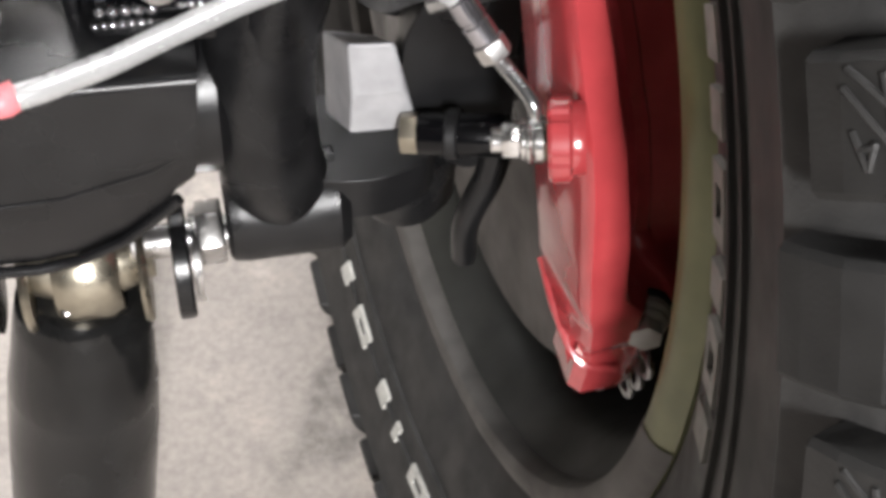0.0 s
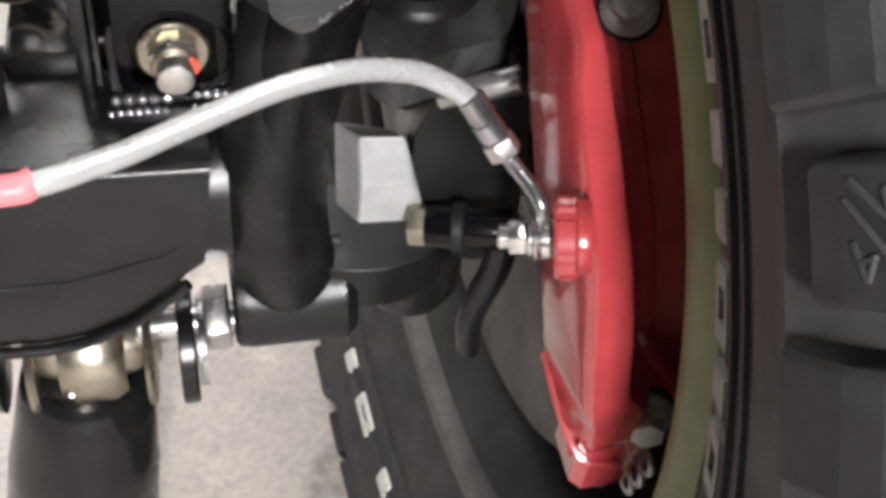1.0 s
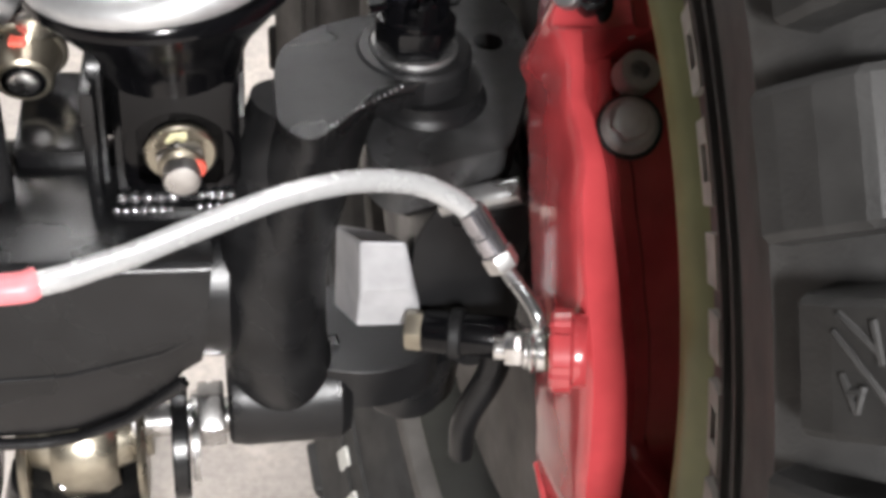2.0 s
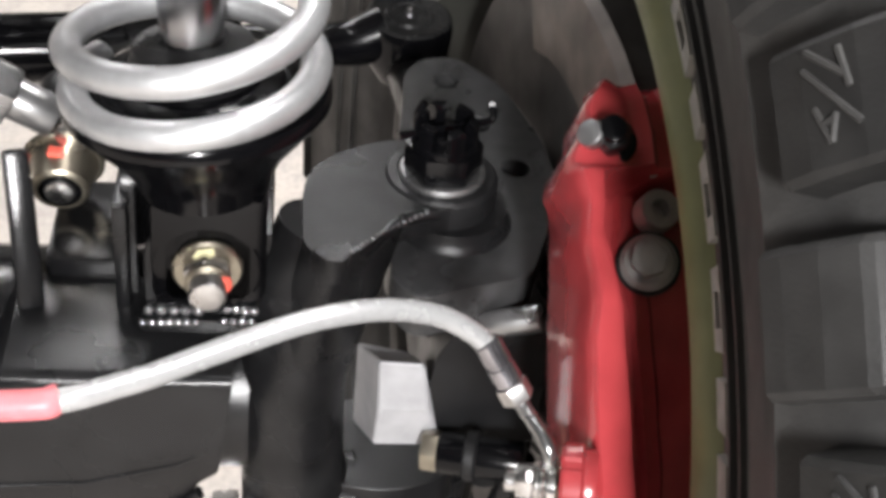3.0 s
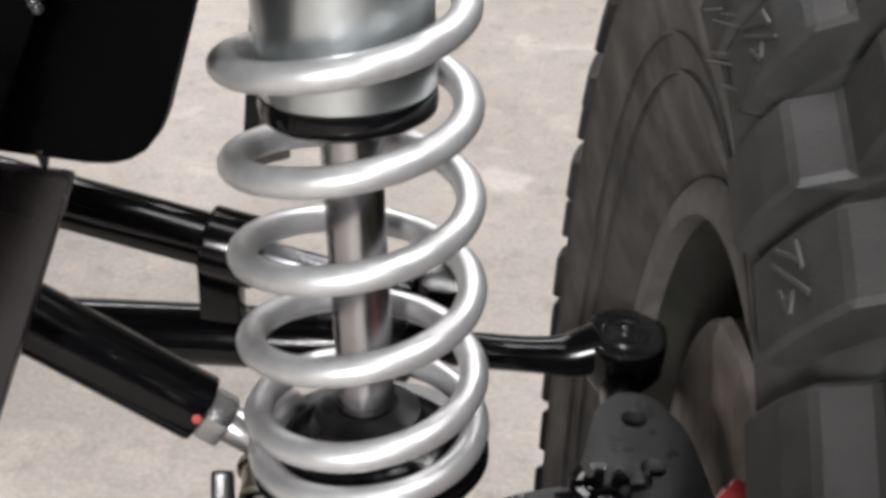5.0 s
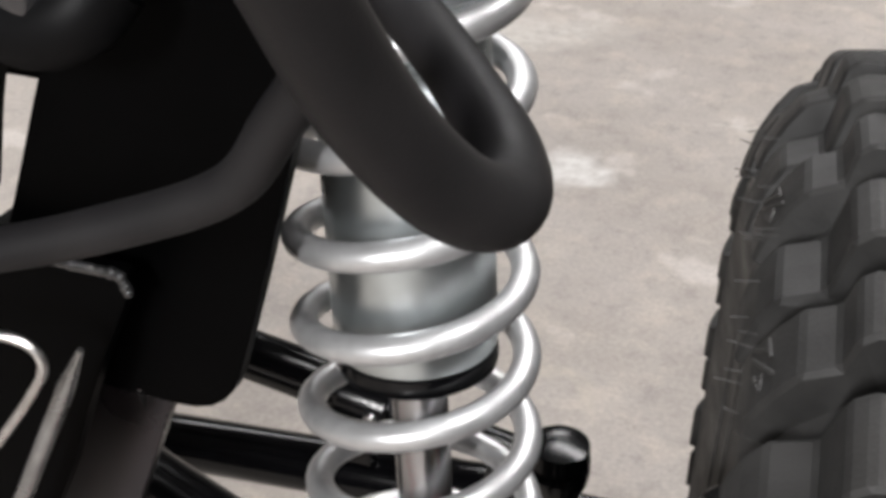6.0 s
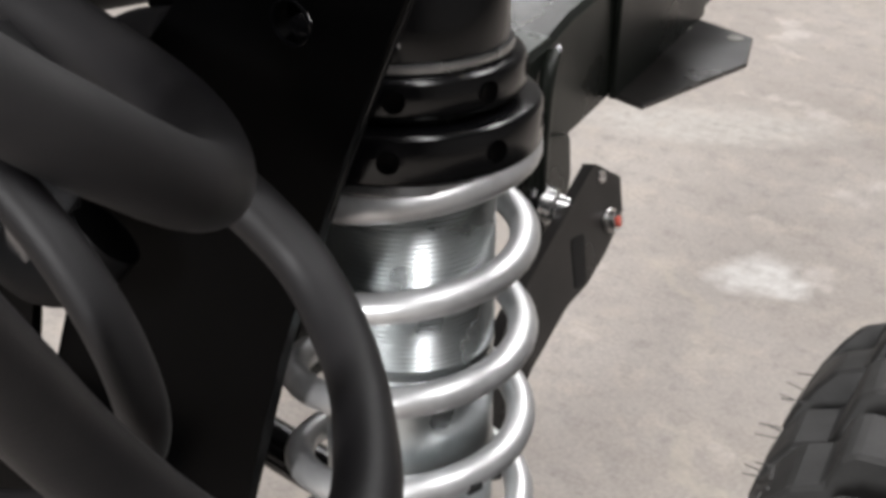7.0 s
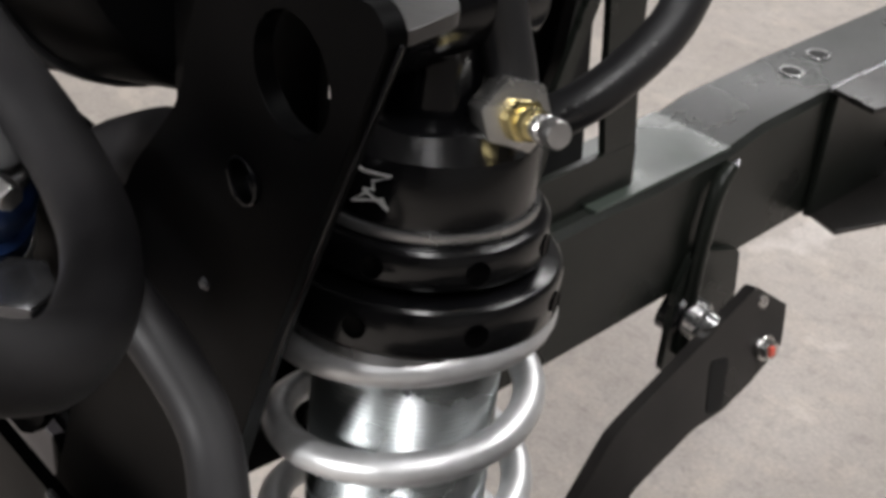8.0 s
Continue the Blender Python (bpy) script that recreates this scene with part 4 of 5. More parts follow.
    part("gusset", block((-0.036, 0.012, 0.455), (-0.0305, 0.066, 0.512), 0.0012), BLACK_PAINT, a)
    part("gusset", block((0.019, 0.014, 0.448), (0.0235, 0.06, 0.5), 0.0012), BLACK_PAINT, a)
    for a0, b0, r, seed in (((-0.0225, 0.0035, 0.4705), (-0.0036, 0.002, 0.4722), 0.0026, 3), ((-0.0245, 0.0005, 0.4668), (-0.0046, -0.001, 0.4685), 0.0019, 5), ((0.007, 0.0015, 0.4737), (0.0175, 0.0, 0.4742), 0.0024, 7), ((0.006, -0.0015, 0.4698), (0.0165, -0.0026, 0.4708), 0.0019, 11)):
        tagged(part("weld_bead", weld([V(a0), V(b0)], r, seed, 1.7), WELD, a, "shiny lumpy weld bead"), kind="stuff")
    part("weld_foot", block((-0.026, -0.001, 0.458), (0.019, 0.008, 0.4695), 0.002), BLACK_PAINT, a)
    # link bracket: two tall plates
    br = rounded([(0.02, 0.43), (0.085, 0.43), (0.085, 0.515), (0.05, 0.525), (0.022, 0.52)], [0, 0, 0.01, 0.01, 0.012], 4)
    for x in (-0.034,):
        part("link_tab", plate(br, 0.006, Matrix.Translation((x, 0, 0)) @ Matrix(((0, 0, 1, 0), (1, 0, 0, 0), (0, 1, 0, 0), (0, 0, 0, 1))), (), 0.0008), BLACK_PAINT, a)
    part("tab_base", block((-0.066, 0.03, 0.44), (-0.03, 0.084, 0.472), 0.004), BLACK_PAINT, a)
    part("flange_strip", block((-0.0052, -0.003, 0), (0.0052, 0.003, 0.064), 0.0024, axis_frame((-0.068, 0.012, 0.46), (-0.0735, 0.037, 0.5135))), BLACK_PAINT, a)
    return a


make_axle()


def make_shock_bolt(at, axis, label, spin=0.0, washer=0.013, long=0.0175, taper=0.0):
    b = thing("flange_bolt", at, label, "bolt", "plated suspension bolts")
    at, d = V(at), V(axis).normalized()
    part("washer", ring(at - d * 0.001, at + d * 0.0026, 0.004, washer, 0.0009), BRASS, b)
    if taper:
        part("nut", joined(lathe([(0.006, 0), (washer * 0.86, 0), (washer * 0.72, long * 0.4), (washer * 0.7, long * 0.78), (washer * 0.62, long * 0.84), (0.006, long * 0.84)], axis_frame(at + d * 0.0026, at + d), 36, closed=True)), BRASS, b)
        part("lock_ring", ring(at + d * long * 0.95, at + d * (long * 0.99), 0.0062, 0.0088, 0.0004), GLOSS_BLACK, b, "black locking ring")
        part("thread_end", rod(at + d * 0.004, at + d * (long + 0.0014), 0.0064, 0.0016), STEEL, b)
    else:
        part("nut", hexagon(at + d * 0.0026, at + d * 0.0075, 0.0165, 0.0012, spin), STEEL, b)
        part("nut_collar", ring(at + d * 0.0074, at + d * 0.0105, 0.005, 0.0084, 0.001), BRASS, b)
        part("thread_end", rod(at + d * 0.004, at + d * long, 0.0068, 0.0012), STEEL, b)
    return b, at, d


bolt, at, d = make_shock_bolt((0.0, -0.0008, 0.4965), (0.06, -1, -0.04), "yellow plated shock bolt with an orange paint mark", 8)
part("paint_mark", lathe([(0, 0.0014), (0.0026, 0.0011), (0.0037, 0.0)], axis_frame(at + V((0.0066, -0.0112, 0.0008)), at + V((0.8, -1.0, 0.5))), 12), DOT, bolt, "orange paint dot")
part("paint_mark", block((-0.0068, -0.0032, 0.0062), (0.0028, -0.0022, 0.0108), 0.0004, Matrix.Translation(at)), YELLOW_MARK, bolt, "pale yellow paint mark")
bolt, at, d = make_shock_bolt((-0.062, 0.071, 0.491), (0.03, -0.97, -0.2), "yellow plated link bolt with an orange paint mark", 0, 0.0165, 0.018, 1.0)
part("paint_mark", block((-0.0045, -0.0125, 0.0092), (0.0025, -0.004, 0.0118), 0.0012, Matrix.Translation(at)), DOT, bolt, "orange paint dot")

# ---- coilover shock ----
AX0, AXD = V((0, 0.0142, 0.5)), V((-0.0728, 0.0852, 1))
AXZ = AXD.normalized()
AXX = (V((1, 0, 0)) - AXZ * AXZ.x).normalized()
AXY = AXZ.cross(AXX)


def on_axis(z):
    return AX0 + AXD * (z - 0.5)


def round_axis(r, degrees, z):
    a = radians(degrees)
    return on_axis(z) + (AXX * math.cos(a) + AXY * math.sin(a)) * r


def turned(profile, n=56):
    """A body of revolution round the shock's axis from (radius, world height) pairs."""
    bm = bmesh.new()
    rings = [[bm.verts.new(round_axis(r, 360 * k / n, z)) for r, z in profile] for k in range(n)]
    for k in range(n):
        p, q = rings[k], rings[(k + 1) % n]
        for j in range(len(profile) - 1):
            bm.faces.new((p[j], q[j], q[j + 1], p[j + 1]))
    bmesh.ops.remove_doubles(bm, verts=bm.verts, dist=1e-6)
    bmesh.ops.recalc_face_normals(bm, faces=bm.faces)
    return bm


def drilled_collar(z0, z1, r, r_in, holes, hole_r, spin):
    """A preload collar: rounded rims, and the places of the round pockets in its side."""
    h = z1 - z0
    prof = [(r_in, z0), (r - 0.0025, z0), (r - 0.0008, z0 + 0.0008), (r, z0 + 0.0022), (r, z1 - 0.002), (r - 0.0008, z1 - 0.0006), (r - 0.002, z1), (r_in, z1)]
    body = turned(prof, 72)
    return body, [(round_axis(r - 0.0035, spin + 360 * k / holes, z0 + h * 0.5), round_axis(r + 0.0004, spin + 360 * k / holes, z0 + h * 0.5)) for k in range(holes)]


def make_shock():
    s = thing("coilover_shock", on_axis(0.47), "silver coil spring over a zinc shock body with black collars", "shock absorber")
    wire, mean, pitch, front0 = 0.0056, 0.0423, 0.0363, 0.585
    line = []
    n = 44
    for k in range(int(-1.35 * n), int(8.75 * n) + 1):
        u = k / n
        z = front0 + pitch * u
        if u < 0:
            z = front0 + 0.0195 * u + 0.0 * u
            z = max(z, front0 - 0.0215)
        elif u < 0.35:
            z = front0 + pitch * u - 0.5 * (pitch - 0.0195) * (u - u * u / 0.7) * 0.5
        if u > 8.2:
            z = front0 + pitch * 8.2 + (u - 8.2) * 0.016
        line.append(round_axis(mean, -90 + 360 * u, z))
    spring = part("coil_spring", tube(line, wire, 16), SILVER, s, "silver painted coil spring")
    stick = [round_axis(mean + 0.0026, -29 + 2.0 * k, front0 - 0.0024 + pitch * (5 + (61 + 2.0 * k) / 360)) for k in range(4)]
    part("sticker", tube(stick, wire * 0.6, 12), DARK, spring, "small dark printed sticker")
    part("rod", turned([(0, 0.5), (0.0111, 0.5), (0.0111, 0.75), (0, 0.75)], 40), CHROME, s, "chromed rod")
    groove = [(0.0, 0.71), (0.029, 0.71), (0.0312, 0.7125)]
    z = 0.7125
    groove += [(0.0315, 0.72), (0.0315, 0.806), (0.0308, 0.807), (0.0308, 0.809), (0.0318, 0.81)]
    z = 0.812
    while z < 0.885:
        groove += [(0.0318, z), (0.0311, z + 0.0009), (0.0318, z + 0.0018)]
        z += 0.0018
    groove += [(0.0315, 0.93), (0, 0.93)]
    part("shock_body", turned(groove, 64), ZINC, s, "bright zinc plated body with a threaded top")
    part("wiper_ring", turned([(0.012, 0.702), (0.0285, 0.702), (0.0312, 0.704), (0.0318, 0.7075), (0.0312, 0.711), (0.012, 0.711)], 56), GLOSS_BLACK, s)
    seat = [(0.0, 0.523), (0.024, 0.523), (0.0265, 0.53), (0.03, 0.537), (0.0385, 0.5465), (0.0455, 0.5545), (0.0475, 0.557), (0.0475, 0.5605), (0.0465, 0.562), (0.036, 0.562), (0.0345, 0.566), (0.03, 0.568), (0.012, 0.566), (0, 0.566)]
    part("spring_seat", turned(seat), GLOSS_BLACK, s, "gloss black spring seat cone")
    part("bump_stop", turned([(0.011, 0.566), (0.022, 0.566), (0.0235, 0.571), (0.021, 0.578), (0.0125, 0.581), (0.011, 0.58)], 40), SATIN_BLACK, s)
    # lower clevis
    part("clevis", joined(block((-0.0215, -0.003, 0.474), (0.0215, 0.036, 0.5265), 0.006, Matrix.Translation((0, 0.003, 0))), rod((0.0, 0.0, 0.494), (0.0, 0.044, 0.494), 0.021, 0.002)), GLOSS_BLACK, s)
    for z0, z1, r, hole_n, spin in ((0.8865, 0.9035, 0.0475, 8, -62), (0.906, 0.9195, 0.0415, 8, -60)):
        body, pockets = drilled_collar(z0, z1, r, 0.0305, hole_n, 0.0035, spin)
        collar = part("preload_collar", body, COLLAR, s, "glossy black anodised collar")
        for p, q in pockets:
            # Flat black discs give the spanner holes their shade; the collar is not cut.
            part("pin_hole_shade", lathe([(0, 0.0036), (0.0032, 0.0038), (0.0038, 0.0041)], axis_frame(p, q), 16), SHADE_BLACK, collar, "black disc for a round spanner hole")
    part("spring_shim", turned([(0.031, 0.8822), (0.0458, 0.8822), (0.0465, 0.8835), (0.0458, 0.8862), (0.031, 0.8862)], 64), STEEL_DARK, s)
    part("retaining_ring", turned([(0.03, 0.92), (0.0372, 0.92), (0.0376, 0.9215), (0.0372, 0.9232), (0.03, 0.9232)], 56), STEEL_DARK, s)
    cap = [(0.0, 0.922), (0.0355, 0.922), (0.036, 0.926), (0.036, 0.9415), (0.0352, 0.944), (0.0275, 0.9495), (0.0262, 0.9505), (0.0235, 0.951), (0.012, 0.951), (0.0, 0.951)]
    top = part("reservoir_cap", turned(cap, 64), COLLAR, s, "glossy black machined top cap")
    # engraved emblem as a plain zigzag of pale strokes
    zig = [(-75, 0.9405), (-71, 0.9395), (-57, 0.9395), (-66, 0.937), (-65, 0.9345), (-71, 0.934), (-57, 0.929), (-60, 0.932), (-77, 0.929), (-69, 0.9328)]
    pts = [round_axis(0.03605, a, z) for a, z in zig]
    part("emblem", tube(pts, 0.0006, 6), EMBLEM, top, "pale etched emblem")
    # upper eye between the tower plates
    part("upper_eye", joined(rod(on_axis(0.985) + V((0, -0.028, 0)), on_axis(0.985) + V((0, 0.028, 0)), 0.02, 0.003), turned([(0, 0.949), (0.016, 0.949), (0.015, 0.985), (0, 0.985)], 32)), GLOSS_BLACK, s)
    return s


make_shock()


def make_gas_fitting():
    g = thing("shock_hose_fitting", (-0.005, 0.06, 0.955), "steel hex fitting with brass adaptor on the shock cap", "fitting")
    a, b = V((-0.0135, 0.0635, 0.9535)), V((0.0215, 0.0545, 0.963))
    d = (b - a).normalized()
    part("hex_nut", hexagon(a + d * 0.001, a + d * 0.0115, 0.0225, 0.0014, 12), BRIGHT_STEEL, g)
    part("adaptor", joined(hexagon(a + d * 0.0115, a + d * 0.0175, 0.0122, 0.001, 20), rod(a + d * 0.0165, a + d * 0.0225, 0.0052, 0.001)), GOLD, g, "bright brass adaptor")
    part("valve_stem", lathe([(0.0, 0), (0.0032, 0), (0.0032, 0.002), (0.0043, 0.003), (0.0043, 0.006), (0.0036, 0.007), (0.0036, 0.008), (0.0044, 0.009), (0.0044, 0.0125), (0.0038, 0.0138), (0, 0.0138)], axis_frame(a + d * 0.022, b), 24), STEEL, g)
    part("elbow", rod(a + d * 0.004 - AXZ * 0.014, a + d * 0.004 - AXZ * 0.002, 0.009, 0.001), STEEL, g)
    return g


make_gas_fitting()

# ---- links and steering rods ----


def make_track_bar():
    t = thing("track_bar", (-0.3, 0.075, 0.6), "glossy black track bar tube with plated lock nut", "suspension link")
    a, b = V((-0.088, 0.0588, 0.5335)), V((-0.46, 0.0274, 0.7555))
    d = (b - a).normalized()
    part("tube", rod(a, b, 0.0155, 0.002), GLOSS_BLACK, t)
    out = (V((0.55, -0.78, 0.1)) - d * d.dot(V((0.55, -0.78, 0.1)))).normalized()
    part("paint_mark", lathe([(0, 0.0006), (0.002, 0.0004), (0.0028, -0.001)], axis_frame(a + d * 0.0025 + out * 0.0152, a + d * 0.0025 + out), 14), DOT_DARK, t, "small red paint mark")
    part("lock_nut", hexagon(a - d * 0.012, a - d * 0.0005, 0.0225, 0.0014), STEEL_DARK, t, "plated lock nut")
    part("shank", rod(a - d * 0.03, a - d * 0.012, 0.0085), STEEL_DARK, t)
    e = a - d * 0.04 + V((0, 0.012, 0))
    part("rod_end", lathe([(0.008, -0.009), (0.0175, -0.0085), (0.019, -0.005), (0.019, 0.005), (0.0175, 0.0085), (0.008, 0.009)], axis_frame(e, e + V((0.03, -0.95, -0.32))), 36, closed=True), BLACK_PAINT, t)
    part("ball", rod(e + V((0, -0.013, -0.004)), e + V((0, 0.013, 0.004)), 0.0095), STEEL, t)
    return t


make_track_bar()


def make_tie_rod():
    t = thing("drag_link", (0.0, 0.24, 0.455), "glossy black drag link with a forged ball joint end", "steering link")
    cap = V((0.092, 0.262, 0.458))
    tilt = axis_frame(cap, cap + V((0.02, -0.06, 1)))
    part("joint_body", lathe([(0, -0.038), (0.015, -0.038), (0.0245, -0.022), (0.0248, -0.004), (0.0235, 0.0), (0, 0.0)], tilt, 40), GLOSS_BLACK, t)
    part("joint_cap", lathe([(0.0, 0.003), (0.0032, 0.003), (0.004, 0.0015), (0.0092, 0.001), (0.0105, 0.0022), (0.0125, 0.0022), (0.0138, 0.0006), (0.0195, 0.0004), (0.0215, 0.0014), (0.0232, 0.0002), (0.0232, -0.002)], tilt, 48), CAPGREY, t)
    part("grease_nipple", rod(cap + V((0, 0, 0.002)), cap + V((0, 0, 0.0055)), 0.0018, 0.0008, 12), STEEL, t)
    part("forged_neck", tube(smooth_path([(0.078, 0.258, 0.449), (0.062, 0.2525, 0.4455), (0.045, 0.248, 0.446), (0.02, 0.244, 0.447), (-0.02, 0.243, 0.446)], 6), lambda k: 0.0155 - 0.005 * math.sin(min(k * 2.2, 1.57)), 18), GLOSS_BLACK, t)
    part("bar", rod((-0.01, 0.2435, 0.4465), (-0.36, 0.228, 0.4235), 0.0185, 0.003), GLOSS_BLACK, t)
    part("clamp", ring((-0.03, 0.2426, 0.4452), (-0.055, 0.2415, 0.4436), 0.012, 0.0222, 0.002), SATIN_BLACK, t)
    part("stud", rod(cap - V((0, 0, 0.03)), (0.1, 0.15, 0.45), 0.012), SATIN_BLACK, t)
    return t


make_tie_rod()


def make_steering_tie():
    t = thing("tie_rod", (-0.2, 0.28, 0.5), "black tie rod with clamp and threaded adjuster", "steering link")
    a, b = V((-0.115, 0.23, 0.504)), V((-0.42, 0.217, 0.565))
    d = (b - a).normalized()
    part("bar", rod(a, b, 0.0155, 0.002), GLOSS_BLACK, t)
    part("clamp", joined(ring(a - d * 0.002, a + d * 0.03, 0.0145, 0.0205, 0.002), block((-0.012, -0.007, -0.05), (0.012, 0.007, -0.012), 0.002, Matrix.Translation(a + d * 0.023))), GLOSS_BLACK, t)
    part("adjuster", rod(a - d * 0.045, a, 0.0085, 0.001), EDGE, t, "bare threaded adjuster")
    part("clamp_bolt", rod(a + V((-0.004, -0.024, 0.004)), a + V((-0.004, -0.016, 0.004)), 0.004), STEEL, t)
    part("end_joint", joined(rod(a - d * 0.04, a - d * 0.1, 0.011, 0.002), lathe([(0, -0.024), (0.012, -0.024), (0.0175, -0.012), (0.0185, -0.004), (0.016, 0.0), (0.0185, 0.004), (0.0175, 0.014), (0, 0.017)], axis_frame(V((-0.009, 0.232, 0.49)), V((-0.009, 0.232, 1.49))), 32)), GLOSS_BLACK, t)
    return t


make_steering_tie()


def make_steering_damper():
    t = thing("lower_link", (-0.055, 0.02, 0.2), "black sleeved lower link with a yellow plated rod end", "suspension link")
    top, low = V((-0.055, 0.02, 0.299)), V((-0.09, 0.012, 0.06))
    d = (low - top).normalized()
    part("sleeve", lathe([(0, 0), (0.02, 0), (0.0265, 0.002), (0.0305, 0.008), (0.0325, 0.024), (0.0345, 0.05), (0.0368, 0.07), (0.0366, 0.072), (0.0378, 0.1), (0.039, 0.235), (0, 0.235)], axis_frame(top, low), 44), SLEEVE, t)
    part("shank", rod(top - d * 0.03, top + d * 0.01, 0.0165, 0.001), BRASS, t, "yellow plated shank")
    e = V((-0.051, 0.02, 0.314))
    part("rod_end", lathe([(0.012, -0.013), (0.0235, -0.0145), (0.027, -0.009), (0.027, 0.009), (0.0235, 0.0145), (0.012, 0.013)], axis_frame(e, e + V((1, 0.05, 0))), 40, closed=True), BRASS, t, "yellow plated rod end")
    part("misalignment_spacer", lathe([(0, -0.03), (0.011, -0.03), (0.017, -0.012), (0.017, 0.012), (0.011, 0.03), (0, 0.03)], axis_frame(e, e + V((1, 0.05, 0))), 32), BRASS, t)
    for x in (-0.026, -0.078):
        part("cheek", lathe([(0.006, -0.002), (0.026, -0.002), (0.027, 0.0), (0.026, 0.002), (0.006, 0.002)], axis_frame((x, 0.02, 0.308), (x + 1, 0.07, 0.308)), 36, closed=True), BRASS, t)
    part("pinch_bolt", rod((-0.06, 0.0, 0.303), (-0.06, -0.006, 0.312), 0.0025), STEEL, t)
    return t


make_steering_damper()


def make_lower_pivot():
    p = thing("lower_pivot_bolt", (0.01, 0.02, 0.31), "plated pivot bolt with steel washers and black discs", "bolt")
    part("disc", lathe([(0.004, 0), (0.0265, 0), (0.0275, 0.001), (0.0275, 0.0065), (0.0265, 0.0075), (0.004, 0.0075)], axis_frame((-0.012, 0.014, 0.316), (0.9, 0.058, 0.316)), 40, closed=True), BLACK_PAINT, p)
    part("disc", lathe([(0.004, 0), (0.021, 0), (0.0215, 0.0035), (0.004, 0.0035)], axis_frame((-0.0035, 0.018, 0.313), (0.9, 0.06, 0.313)), 40, closed=True), STEEL, p, "bright steel washer")
    part("nut", hexagon((0.0, 0.018, 0.328), (0.012, 0.0186, 0.3283), 0.026, 0.0015, 10), STEEL, p)
    part("shank", rod((-0.03, 0.018, 0.325), (0.03, 0.02, 0.325), 0.008), STEEL, p)
    part("bush", lathe([(0, 0.0), (0.0225, 0), (0.025, 0.002), (0.026, 0.008), (0.026, 0.05), (0.022, 0.055), (0, 0.055)], axis_frame((0.013, 0.024, 0.338), (0.9, 0.06, 0.349)), 44), SATIN_BLACK, p, "dark rubber faced bush")
    part("spare_disc", lathe([(0.004, 0), (0.0265, 0), (0.0275, 0.0035), (0.004, 0.0045)], axis_frame((-0.094, 0.016, 0.316), (0.9, 0.06, 0.316)), 40, closed=True), BLACK_PAINT, p)
    return p


make_lower_pivot()

# ---- frame, shock tower and brackets ----


def make_tower():
    t = thing("shock_tower", (-0.06, -0.01, 0.75), "black plate steel shock tower with lightening holes", "shock tower")
    edge = rounded([(-0.178, 0.705), (-0.066, 0.703), (-0.048, 0.7625), (-0.0285, 0.833), (-0.008, 0.893), (0.0048, 0.9264), (0.0293, 0.986), (0.042, 1.0175), (0.037, 1.0235), (-0.025, 1.0235), (-0.043, 0.99), (-0.048, 0.966), (-0.08, 0.928), (-0.126, 0.827), (-0.15, 0.765)], [0.012, 0.022, 0.01, 0.01, 0.01, 0.01, 0.01, 0.006, 0.006, 0.01, 0.01, 0.01, 0.01, 0.01, 0.01], 5)
    m = Matrix.Translation((0, -0.02, 0)) @ UPRIGHT
    part("front_plate", plate(edge, 0.006, m, [(0.005, 0.9945, 0.0163), (-0.0155, 0.9555, 0.0068)], 0.0012), SHADE_BLACK, t)
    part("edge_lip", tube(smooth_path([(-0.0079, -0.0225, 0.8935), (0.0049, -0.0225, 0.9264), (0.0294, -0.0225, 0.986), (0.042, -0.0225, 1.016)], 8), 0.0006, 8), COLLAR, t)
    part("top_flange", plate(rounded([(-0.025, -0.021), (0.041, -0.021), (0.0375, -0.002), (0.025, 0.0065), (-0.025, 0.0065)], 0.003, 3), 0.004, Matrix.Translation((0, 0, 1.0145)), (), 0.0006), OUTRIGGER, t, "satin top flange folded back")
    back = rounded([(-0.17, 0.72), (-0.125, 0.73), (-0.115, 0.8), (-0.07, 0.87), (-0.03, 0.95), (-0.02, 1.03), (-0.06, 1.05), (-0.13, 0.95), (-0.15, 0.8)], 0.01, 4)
    part("rear_plate", plate(back, 0.006, Matrix.Translation((0, 0.105, 0)) @ UPRIGHT, (), 0.001), SHADE_BLACK, t)
    # Added black sheet, covers the floor that shows inside the hose loop.
    part("rear_blackout", block((-0.4, 0.028, 0.798), (-0.125, 0.034, 0.862), 0.001), SHADE_BLACK, t)
    part("side_plate", block((-0.178, -0.019, 0.69), (-0.166, 0.105, 0.75), 0.002), SHADE_BLACK, t)
    # Added black sheet, keeps the round hole in the front plate dark.
    part("hole_backing", block((-0.1, 0.002, 0.92), (-0.022, 0.006, 1.02), 0.001), SHADE_BLACK, t)
    part("upper_bolt", joined(hexagon((-0.0155, -0.018, 0.953), (-0.0155, -0.024, 0.953), 0.0068, 0.0008), ring((-0.0155, -0.0262, 0.9555), (-0.0155, -0.0272, 0.9555), 0.0064, 0.0071, 0.0003)), GLOSS_BLACK, t, "small black bolt")
    part("rivet", lathe([(0, 0.0016), (0.0014, 0.0012), (0.0022, 0)], axis_frame((-0.0365, -0.0262, 0.9105), (-0.0365, -1, 0.9105)), 16), EDGE, t)
    return t


make_tower()


